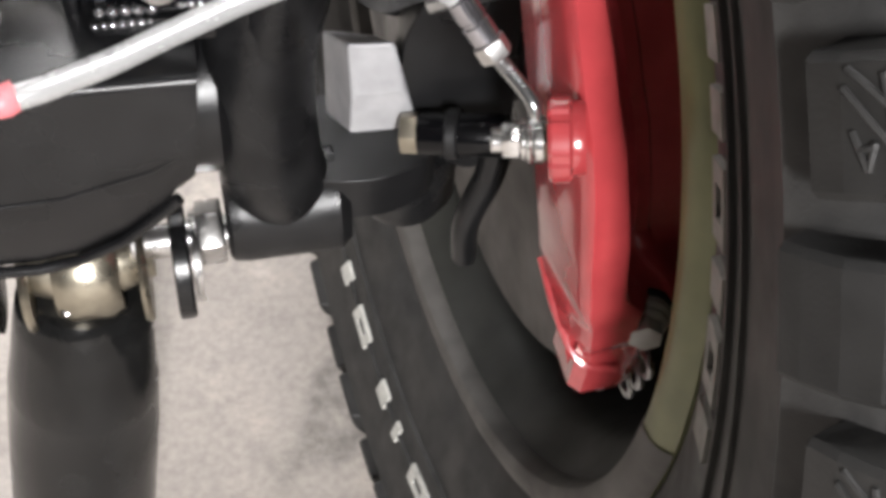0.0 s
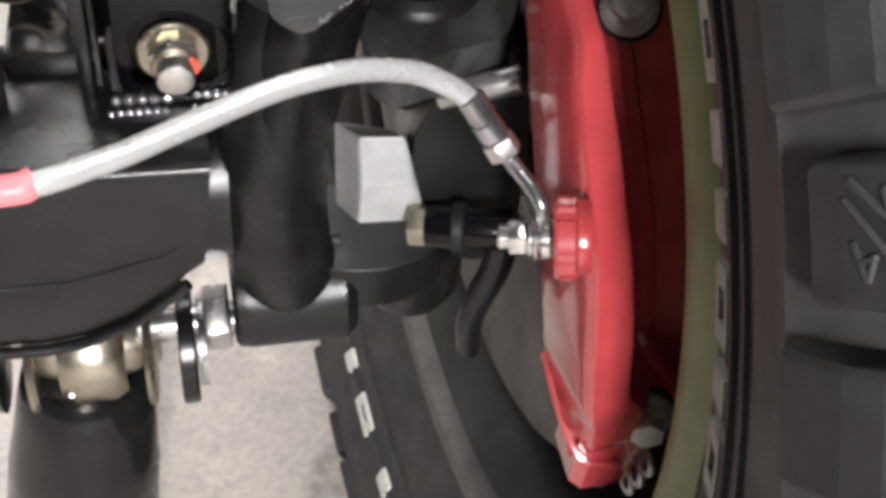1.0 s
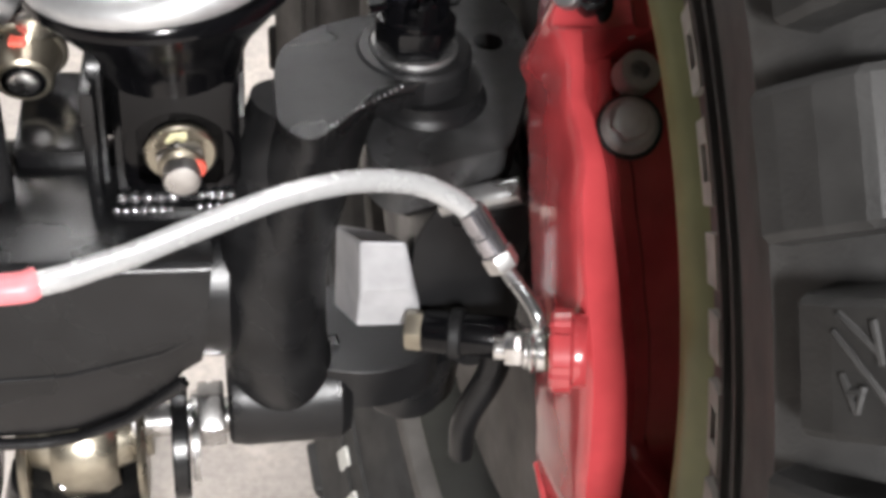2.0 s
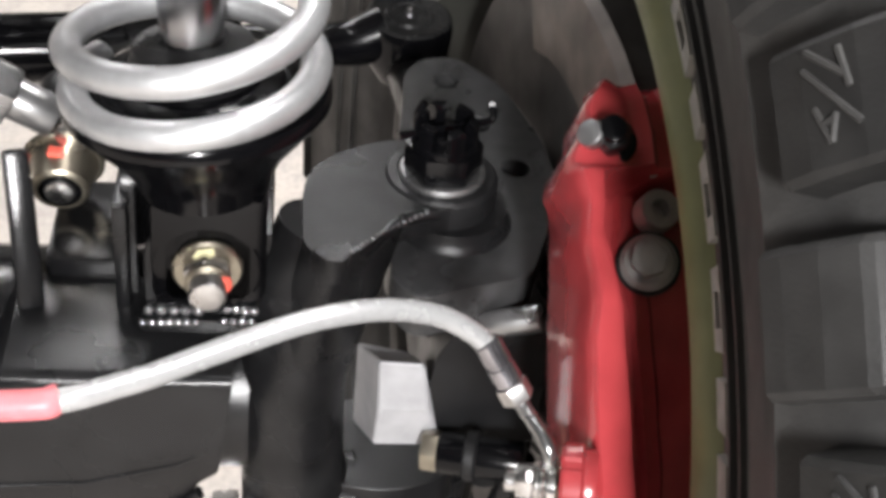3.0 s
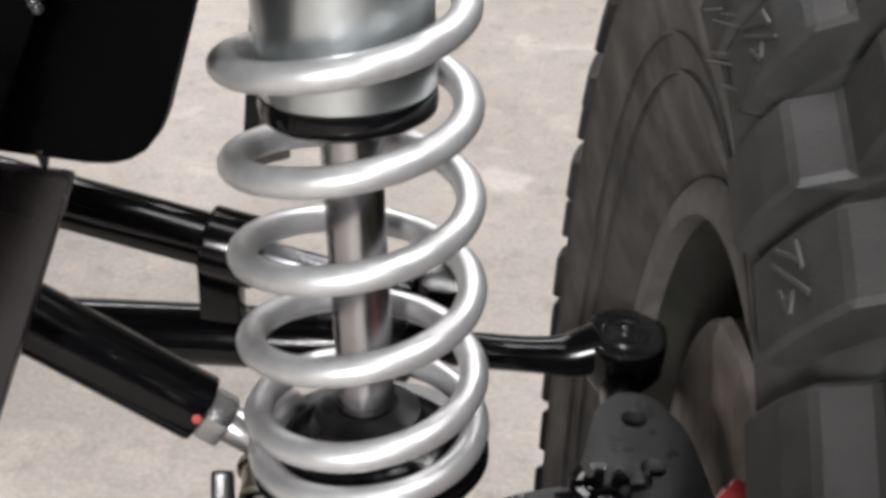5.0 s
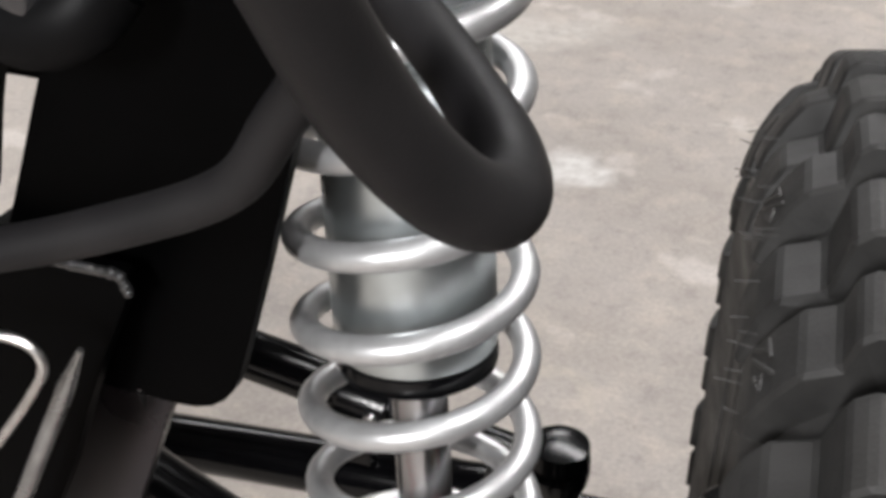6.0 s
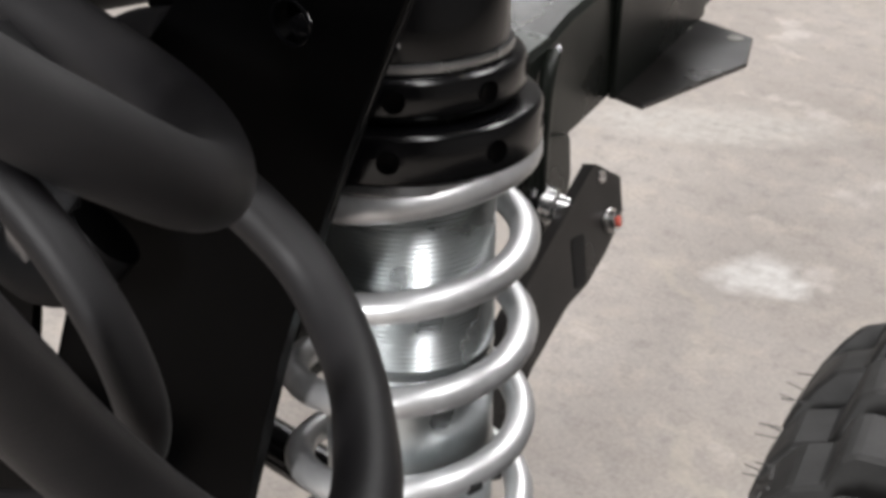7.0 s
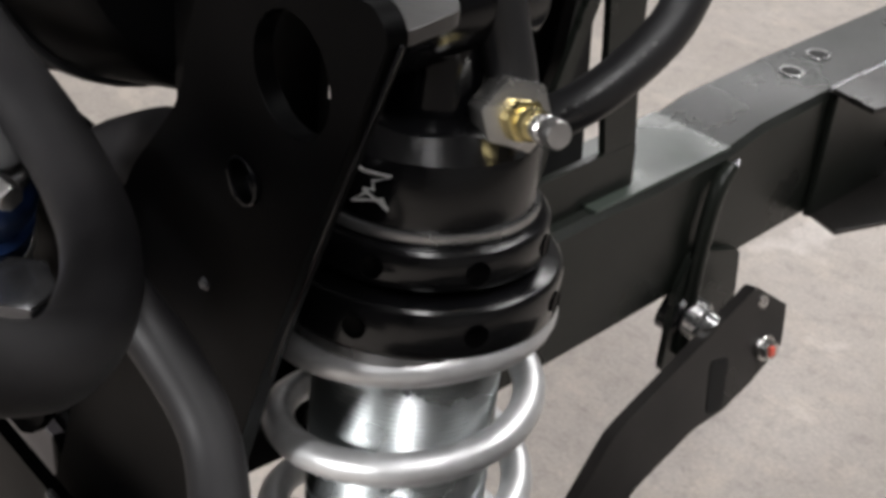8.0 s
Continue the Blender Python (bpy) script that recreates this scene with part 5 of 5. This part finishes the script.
def make_mount_bracket():
    b = thing("frame_bracket", (-0.12, -0.05, 0.7), "black frame bracket with a weld bead and bent wire loop", "bracket")
    m = Matrix.Translation((0, -0.037, 0)) @ UPRIGHT
    edge = rounded([(-0.21, 0.767), (-0.0895, 0.771), (-0.0905, 0.76), (-0.1025, 0.735), (-0.1125, 0.711), (-0.1276, 0.672), (-0.149, 0.628), (-0.21, 0.54)], [0, 0.004, 0.004, 0.004, 0.004, 0.004, 0.004, 0], 4)
    part("face_plate", plate(edge, 0.006, m, (), 0.001), SHADE_BLACK, b)
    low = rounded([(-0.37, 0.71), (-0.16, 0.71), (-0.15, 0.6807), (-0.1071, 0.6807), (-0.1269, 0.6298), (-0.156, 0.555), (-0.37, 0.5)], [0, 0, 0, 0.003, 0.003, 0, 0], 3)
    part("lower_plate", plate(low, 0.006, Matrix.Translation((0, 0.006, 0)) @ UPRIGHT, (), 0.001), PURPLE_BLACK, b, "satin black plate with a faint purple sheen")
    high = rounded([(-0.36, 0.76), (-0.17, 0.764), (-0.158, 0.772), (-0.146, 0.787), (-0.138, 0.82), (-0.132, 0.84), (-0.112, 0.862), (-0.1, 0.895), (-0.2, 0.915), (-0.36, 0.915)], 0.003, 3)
    part("upper_plate", plate(high, 0.005, Matrix.Translation((0, -0.029, 0)) @ UPRIGHT, (), 0.001), SHADE_BLACK, b)
    part("spacer", block((-0.2, -0.036, 0.655), (-0.165, 0.0, 0.69), 0.002), BLACK_PAINT, b)
    tagged(part("weld_bead", weld([V((-0.125, -0.043, 0.7695)), V((-0.092, -0.043, 0.7697)), V((-0.0885, -0.044, 0.764))], 0.0022, 12), WELD_DARK, b, "dark painted weld bead"), kind="stuff")
    loop = smooth_path([(-0.2, -0.095, 0.76), (-0.125, -0.085, 0.766), (-0.105, -0.0815, 0.765), (-0.0985, -0.081, 0.757), (-0.106, -0.0815, 0.742), (-0.125, -0.084, 0.715), (-0.15, -0.09, 0.68)], 10)
    part("wire_loop", tube(loop, 0.0019, 12), STEEL, b, "bright bent steel wire loop")
    # Pale metal stands in for the highlight on a black rolled edge.
    part("edge_rod", tube(smooth_path([(-0.098, -0.062, 0.75), (-0.112, -0.064, 0.72), (-0.135, -0.068, 0.67), (-0.16, -0.07, 0.62)], 8), lambda k: 0.0012 + 0.0022 * min(1.0, k * 5), 12), STEEL_DARK, b, "rolled edge with its highlight made as pale metal")
    part("nub", lathe([(0, 0.012), (0.003, 0.0), (0, 0.0)], axis_frame((-0.104, -0.0235, 0.706), (-0.104, -0.0235, 0.6)), 12), BLACK_PAINT, b)
    return b


make_mount_bracket()

RAIL_DIR = V((-0.08, 1, 0)).normalized()
RAIL_SIDE = V((1, 0.08, 0)).normalized()


def make_rail():
    r = thing("frame_rail", (-0.2, 0.45, 0.7), "dark greenish steel frame rail with drilled holes", "frame rail")
    start = V((-0.136, 0.12, 0))
    def at(s, side, z):
        return start + RAIL_DIR * s + RAIL_SIDE * side + V((0, 0, z))
    # box section, rising a little past the kink
    secs = [(0.0, 0.6895, 0.777), (0.12, 0.6895, 0.777), (0.27, 0.6905, 0.7775), (0.305, 0.6955, 0.784), (0.38, 0.6965, 0.786), (1.3, 0.6965, 0.786)]
    bm = bmesh.new()
    rows = []
    for s, lo, hi in secs:
        c = 0.004
        prof = [(0, lo + c), (0, hi - c), (-c, hi), (-0.06 + c, hi), (-0.06, hi - c), (-0.06, lo + c), (-0.06 + c, lo), (-c, lo)]
        rows.append([bm.verts.new(at(s, q, z)) for q, z in prof])
    for p, q in zip(rows, rows[1:]):
        for j in range(8):
            bm.faces.new((p[j], q[j], q[(j + 1) % 8], p[(j + 1) % 8]))
    bm.faces.new(rows[0])
    bm.faces.new(rows[-1][::-1])
    bmesh.ops.recalc_face_normals(bm, faces=bm.faces)
    part("rail", bm, GREEN_STEEL, r)
    for p in (V((-0.2055, 0.532, 0.7862)), V((-0.1985, 0.4955, 0.7858))):
        part("rail_hole", lathe([(0.0, -0.003), (0.006, -0.003), (0.0068, 0.0), (0.0078, 0.0006), (0.0085, 0.0)], axis_frame(p, p + V((0, 0, 1))), 24), VOID, r, "drilled hole with a bright rim")
        # Black disc just above the rail paints the shade inside the hole.
        part("hole", lathe([(0, 0.0004), (0.0066, 0.0004), (0.0067, -0.002)], axis_frame(p, p + V((0, 0, 1))), 24), VOID, r, "black disc for the shade in a drilled hole")
        part("hole_rim", ring(p + V((0, 0, 0.0001)), p + V((0, 0, 0.0009)), 0.0066, 0.008, 0.0003), STEEL_DARK, r)
    # patch plate on top with the worn bright corner
    part("top_patch", plate([(0, 0), (0.056, 0), (0.056, 0.12), (0, 0.12)], 0.002, Matrix.Translation(at(0.155, -0.058, 0.777)) @ Matrix((RAIL_SIDE, RAIL_DIR, V((0, 0, 1)))).transposed().to_4x4(), (), 0.0006), GREEN_PATCH, r, "greenish satin patch plate")
    # hanger bracket on the outer face: vertical rib, gusset and pivot
    rib = [at(0.27, 0.003, 0.77), at(0.257, 0.006, 0.762), at(0.2505, 0.007, 0.735), at(0.249, 0.007, 0.69), at(0.25, 0.007, 0.65)]
    part("hanger_rib", tube(smooth_path(rib, 6), 0.0052, 12), GREEN_STEEL, r)
    tagged(part("weld_bead", weld([at(0.275, 0.004, 0.772), at(0.262, 0.007, 0.766)], 0.0026, 21), WELD, r, "shiny weld bead"), kind="stuff")
    han = rounded([(0.247, 0.722), (0.2966, 0.7055), (0.3023, 0.67), (0.293, 0.652), (0.27, 0.621), (0.235, 0.64), (0.235, 0.7)], 0.006, 4)
    part("hanger_plate", plate(han, 0.005, Matrix(((RAIL_DIR.x, 0, RAIL_SIDE.x, start.x + RAIL_SIDE.x * 0.0012), (RAIL_DIR.y, 0, RAIL_SIDE.y, start.y + RAIL_SIDE.y * 0.0012), (0, 1, 0, 0), (0, 0, 0, 1))), (), 0.0008), GREEN_STEEL, r)
    # outrigger box with its drilled flange
    def tri_plate(pts, thick, mat, name, label=""):
        a, b, c = (V(p) for p in pts[:3])
        x = (b - a).normalized()
        z = x.cross(c - a).normalized()
        y = z.cross(x)
        fr = Matrix.Translation(a) @ Matrix((x, y, z)).transposed().to_4x4()
        inv = fr.inverted()
        return part(name, plate([tuple((inv @ V(p))[:2]) for p in pts], thick, fr, (), 0.0006), mat, r, label)
    tri_plate([(-0.166, 0.492, 0.786), (-0.1323, 0.49, 0.786), (-0.1262, 0.5175, 0.786), (-0.1162, 0.587, 0.786), (-0.112, 0.64, 0.786), (-0.179, 0.66, 0.786)], 0.004, OUTRIGGER, "outrigger_top")
    web = Matrix(((RAIL_DIR.x, 0, RAIL_SIDE.x, start.x + RAIL_SIDE.x * 0.0005), (RAIL_DIR.y, 0, RAIL_SIDE.y, start.y + RAIL_SIDE.y * 0.0005), (0, 1, 0, 0), (0, 0, 0, 1)))
    part("outrigger_web", plate([(0.374, 0.6985), (0.56, 0.6985), (0.56, 0.7855), (0.374, 0.7855)], 0.005, web, (), 0.001), GREEN_STEEL, r)
    tri_plate([(-0.1665, 0.5, 0.7), (-0.139, 0.494, 0.7), (-0.1085, 0.605, 0.7), (-0.124, 0.654, 0.7), (-0.18, 0.668, 0.7)], -0.004, OUTRIGGER, "outrigger_flange")
    tagged(part("weld_bead", weld([V((-0.1655, 0.492, 0.7885)), V((-0.173, 0.59, 0.7885)), V((-0.179, 0.66, 0.7885))], 0.0022, 31), WELD, r, "shiny weld bead"), kind="stuff")
    for x, y in ((-0.177, 0.643), (-0.134, 0.644)):
        p = V((x, y, 0.7005))
        part("flange_hole", lathe([(0, 0.0), (0.0055, 0.0), (0.0062, 0.0005), (0.0066, 0.0)], axis_frame(p, p + V((0, 0, 1))), 18), PALE_HOLE, r, "small drilled hole")
    return r


make_rail()


def make_rail_link():
    k = thing("pivot_link", (-0.14, 0.37, 0.63), "flat black link bar with slotted end and orange marked bolt", "suspension link")
    # a flat bar on edge, its face turned outboard, cranked down at the near end
    y, up = V((0.06, 1, 0)).normalized(), V((-0.25, 0, 1)).normalized()
    z = y.cross(up).normalized()
    up = z.cross(y)
    fr = Matrix.Translation((-0.12, 0.3, 0.6)) @ Matrix((y, up, z)).transposed().to_4x4()
    outline = rounded([(-0.085, -0.034), (-0.045, -0.05), (-0.002, -0.002), (0.05, 0.021), (0.0745, 0.0245), (0.1, 0.0353), (0.1265, 0.0515), (0.1305, 0.077), (0.104, 0.0965), (-0.012, 0.041), (-0.027, 0.026)], [0, 0, 0.01, 0.006, 0.002, 0.002, 0.004, 0.002, 0.002, 0.006, 0.006], 4)
    part("bar", plate(outline, 0.009, fr, (), 0.0012), OUTRIGGER, k)
    # Thin black sheet on the bar stands in for the shade in the slot.
    part("slot", plate(rounded([(0.06, 0.027), (0.0735, 0.0265), (0.0795, 0.059), (0.0645, 0.061)], 0.004, 4), 0.0008, fr @ Matrix.Translation((0, 0, 0.0088)), (), 0), VOID, k, "slot laid on as a black patch")
    p = fr @ V((0.1108, 0.0545, 0.009))
    n = (fr.to_3x3() @ V((0, 0, 1)))
    bolt = part("bolt", joined(ring(p, p + n * 0.002, 0.003, 0.0085), hexagon(p + n * 0.002, p + n * 0.007, 0.0115, 0.0008)), STEEL, k, "plated bolt")
    part("paint_mark", block((-0.004, -0.003, 0.0), (0.0005, 0.0035, 0.0022), 0.0008, axis_frame(p + n * 0.0066, p + n)), DOT, bolt, "orange paint mark")
    q = fr @ V((0.109, 0.0855, 0.009))
    part("screw", lathe([(0, 0.0004), (0.0016, 0.0004), (0.002, 0.0012), (0.0038, 0.0012), (0.0042, 0.0)], axis_frame(q, q + z), 20), STEEL, k, "small bright screw")
    c, e = V((-0.15, 0.372, 0.676)), V((-0.13, 0.378, 0.672))
    part("pivot_bush", joined(ring(c, c + (e - c) * 0.5, 0.006, 0.0125, 0.0015), ring(c + (e - c) * 0.5, e, 0.006, 0.0098, 0.001)), STEEL_DARK, k, "bright steel pivot bush")
    part("pivot_boss", rod(c - (e - c) * 0.7, c, 0.016, 0.002), BLACK_PAINT, k)
    return k


make_rail_link()

# ---- hoses and small plumbing in front of the tower ----


def make_hose(points, r, label, wall=HOSE):
    h = thing("coolant_hose", points[len(points) // 2], label, "hose", "black rubber hoses")
    part("hose_wall", tube(smooth_path(points, 12), r, 24, wobble=0.03), wall, h)
    return h


make_hose([(0.017, -0.25, 1.075), (0.033, -0.228, 1.04), (0.043, -0.207, 1.0), (0.0485, -0.1858, 0.9557), (0.054, -0.1693, 0.9226), (0.0604, -0.1542, 0.8987), (0.0661, -0.1401, 0.8831), (0.0689, -0.126, 0.8748), (0.0667, -0.1114, 0.8718), (0.0594, -0.0963, 0.8723), (0.0479, -0.0811, 0.8745), (0.0345, -0.067, 0.8788), (0.0195, -0.0563, 0.886), (0.0038, -0.0508, 0.8969), (-0.0134, -0.0522, 0.9104), (-0.032, -0.056, 0.922)],
          lambda t: 0.0097 - 0.0014 * max(0, min(1, (t - 0.5) / 0.2)), "thick matt black rubber hose bent in a tight loop")
make_hose([(-0.22, -0.05, 0.97), (-0.15, -0.05, 0.963), (-0.1058, -0.0503, 0.9534), (-0.0724, -0.0511, 0.9446), (-0.0448, -0.0563, 0.9406), (-0.0228, -0.0646, 0.9398), (-0.0057, -0.0751, 0.9398), (0.0078, -0.0873, 0.941), (0.0178, -0.1015, 0.947), (0.0222, -0.1196, 0.9596), (0.0175, -0.1425, 0.9795), (0.0, -0.168, 1.005), (-0.03, -0.2, 1.03)], 0.0108, "matt black rubber hose doubled back on itself")
make_hose([(-0.2, -0.156, 0.819), (-0.1837, -0.155, 0.8219), (-0.1113, -0.1492, 0.8336), (-0.0551, -0.1442, 0.8466), (-0.0146, -0.1402, 0.861), (0.0122, -0.1396, 0.8752), (0.026, -0.1419, 0.8939), (0.0371, -0.1454, 0.911), (0.0407, -0.1492, 0.9284), (0.0339, -0.1506, 0.9467), (0.0158, -0.1506, 0.965), (-0.02, -0.149, 0.984)], 0.0056, "slim black rubber hose curving behind the others")
make_hose([(-0.25, 0.01, 0.8), (-0.2, 0.006, 0.85), (-0.168, 0.003, 0.878), (-0.137, 0.001, 0.9), (-0.104, 0.0, 0.919), (-0.085, 0.0, 0.925)], 0.0118, "black rubber hose arching behind the shock tower")
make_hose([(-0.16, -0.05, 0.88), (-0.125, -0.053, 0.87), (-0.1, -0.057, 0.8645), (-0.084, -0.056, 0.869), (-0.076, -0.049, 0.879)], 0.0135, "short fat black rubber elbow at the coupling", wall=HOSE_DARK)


def make_coupling():
    c = thing("hose_coupling", (-0.1, -0.055, 0.92), "steel hose coupling with a blue anodised body", "fitting")
    a, b = V((-0.092, -0.063, 0.936)), V((-0.132, -0.056, 0.878))
    d = (b - a).normalized()
    part("sleeve", rod(a - d * 0.012, a, 0.009, 0.001), SATIN_BLACK, c)
    part("clamp", ring(a - d * 0.006, a + d * 0.004, 0.008, 0.0115), STEEL_DARK, c, "bright band clamp")
    part("clamp_screw", hexagon(a + V((0.009, -0.006, 0.0)), a + V((0.02, -0.004, -0.002)), 0.008), STEEL, c)
    part("body", lathe([(0, 0.004), (0.012, 0.004), (0.0145, 0.008), (0.0145, 0.024), (0.012, 0.028), (0.012, 0.034), (0.015, 0.036), (0.015, 0.05), (0, 0.05)], axis_frame(a, b), 32), BLUE, c, "blue anodised body")
    part("lower_clamp", ring(a + d * 0.052, a + d * 0.06, 0.01, 0.0165), STEEL, c)
    part("tail", rod(a + d * 0.05, a + d * 0.12, 0.012, 0.001), SATIN_BLACK, c)
    part("elbow_nut", hexagon((-0.0965, -0.0575, 0.87), (-0.0905, -0.06, 0.893), 0.021, 0.0016, 12), EDGE, c, "dull plated hex nut")
    return c


make_coupling()


def make_filler_panel():
    c = thing("filler_panel", (-0.6, 0.12, 0.4), "dark flat filler panel added behind the shock tower", "panel")
    # Added dark sheet that hides the floor behind the tower; no such part known.
    part("panel", block((-0.9, 0.1, 0.28), (-0.44, 0.112, 0.55), 0.003), DARK, c)
    part("panel_lip", block((-0.9, 0.085, 0.545), (-0.44, 0.1, 0.552), 0.002), DARK, c)
    return c


make_filler_panel()


def make_canister():
    c = thing("black_canister", (-0.2, 0.02, 0.98), "dark round canister behind the shock tower", "canister")
    part("shell", lathe([(0, 0), (0.05, 0), (0.057, 0.004), (0.06, 0.012), (0.06, 0.25), (0.054, 0.262), (0, 0.264)], axis_frame((-0.12, 0.04, 0.985), (-0.36, 0.05, 0.9)), 40), SHADE_BLACK, c)
    part("band", ring((-0.2, 0.0433, 0.9567), (-0.212, 0.0438, 0.9524), 0.058, 0.0625), SATIN_BLACK, c)
    return c


make_canister()


def make_reservoir_hose(points, r, label, printed=False):
    h = thing("reservoir_hose", points[0], label, "hose", "black rubber hoses")
    line = smooth_path(points, 10)
    wall = part("hose_wall", tube(line, r, 20), HOSE_SMOOTH, h)
    if printed:
        for k in range(6, 26, 2):
            p, q = line[k], line[k + 1]
            up = V((0.62, -0.55, 0.56)).normalized()
            part("printed_dash", rod(p + up * r * 0.97, p * 0.3 + q * 0.7 + up * r * 0.97, 0.0006, 0.0002, 8), PRINT, wall, "faint printed dash")
    return h


make_reservoir_hose([(-0.0125, 0.068, 0.956), (-0.0145, 0.067, 0.966), (-0.0185, 0.066, 0.979), (-0.0215, 0.0655, 0.99), (-0.029, 0.065, 1.02), (-0.035, 0.065, 1.05)], 0.0078, "smooth black reservoir hose rising from the shock")
make_reservoir_hose([(-0.034, 0.09, 0.93), (-0.022, 0.104, 0.9395), (-0.016, 0.122, 0.952), (-0.014, 0.14, 0.968), (-0.018, 0.152, 0.99), (-0.03, 0.16, 1.02)], 0.0078, "smooth black hose with pale printed lettering", True)


def make_upper_bracket():
    b = thing("upper_frame_bracket", (-0.1, 0.22, 0.85), "black steel bracket with a square window", "bracket")
    x, z = RAIL_DIR, V((0, 0, 1))
    fr = Matrix.Translation(V((-0.136, 0.12, 0)) - RAIL_SIDE * 0.015) @ Matrix((x, z, x.cross(z))).transposed().to_4x4()
    part("sill", plate(rounded([(0.06, 0.777), (0.1946, 0.777), (0.1925, 0.8053), (0.06, 0.8055)], 0.003, 3), 0.005, fr, (), 0.0008), GREEN_STEEL, b)
    part("post", plate(rounded([(0.1667, 0.803), (0.1926, 0.803), (0.1854, 0.847), (0.178, 0.93), (0.147, 0.93), (0.1602, 0.835)], 0.003, 3), 0.0045, fr, (), 0.0008), GREEN_STEEL, b)
    part("leaning_strip", plate(rounded([(0.106, 0.8), (0.116, 0.8), (0.127, 0.848), (0.1453, 0.896), (0.16, 0.935), (0.15, 0.935), (0.1354, 0.898), (0.1167, 0.848)], 0.003, 3), 0.0042, fr, (), 0.0006), GREEN_STEEL, b)
    # Black sheet added behind the window, the shade inside is its colour.
    part("window_backing", plate([(0.05, 0.776), (0.19, 0.776), (0.175, 0.93), (0.05, 0.93)], 0.003, fr @ Matrix.Translation((0, 0, -0.03)), (), 0), VOID, b, "black sheet added behind the window for its shade")
    part("bolt", joined(hexagon((-0.085, 0.145, 0.875), (-0.08, 0.143, 0.876), 0.011), ring((-0.087, 0.1455, 0.8748), (-0.085, 0.145, 0.875), 0.003, 0.009)), STEEL, b, "plated bolt")
    return b


make_upper_bracket()


def make_hose_clip():
    c = thing("hose_clip", (-0.02, 0.155, 0.99), "bright steel hose clip on the printed hose", "clip")
    part("band", ring((-0.0185, 0.152, 0.988), (-0.023, 0.1545, 0.997), 0.0078, 0.0092), STEEL, c)
    part("screw", hexagon((-0.008, 0.154, 0.992), (0.0, 0.153, 0.993), 0.006), STEEL, c)
    return c


make_hose_clip()
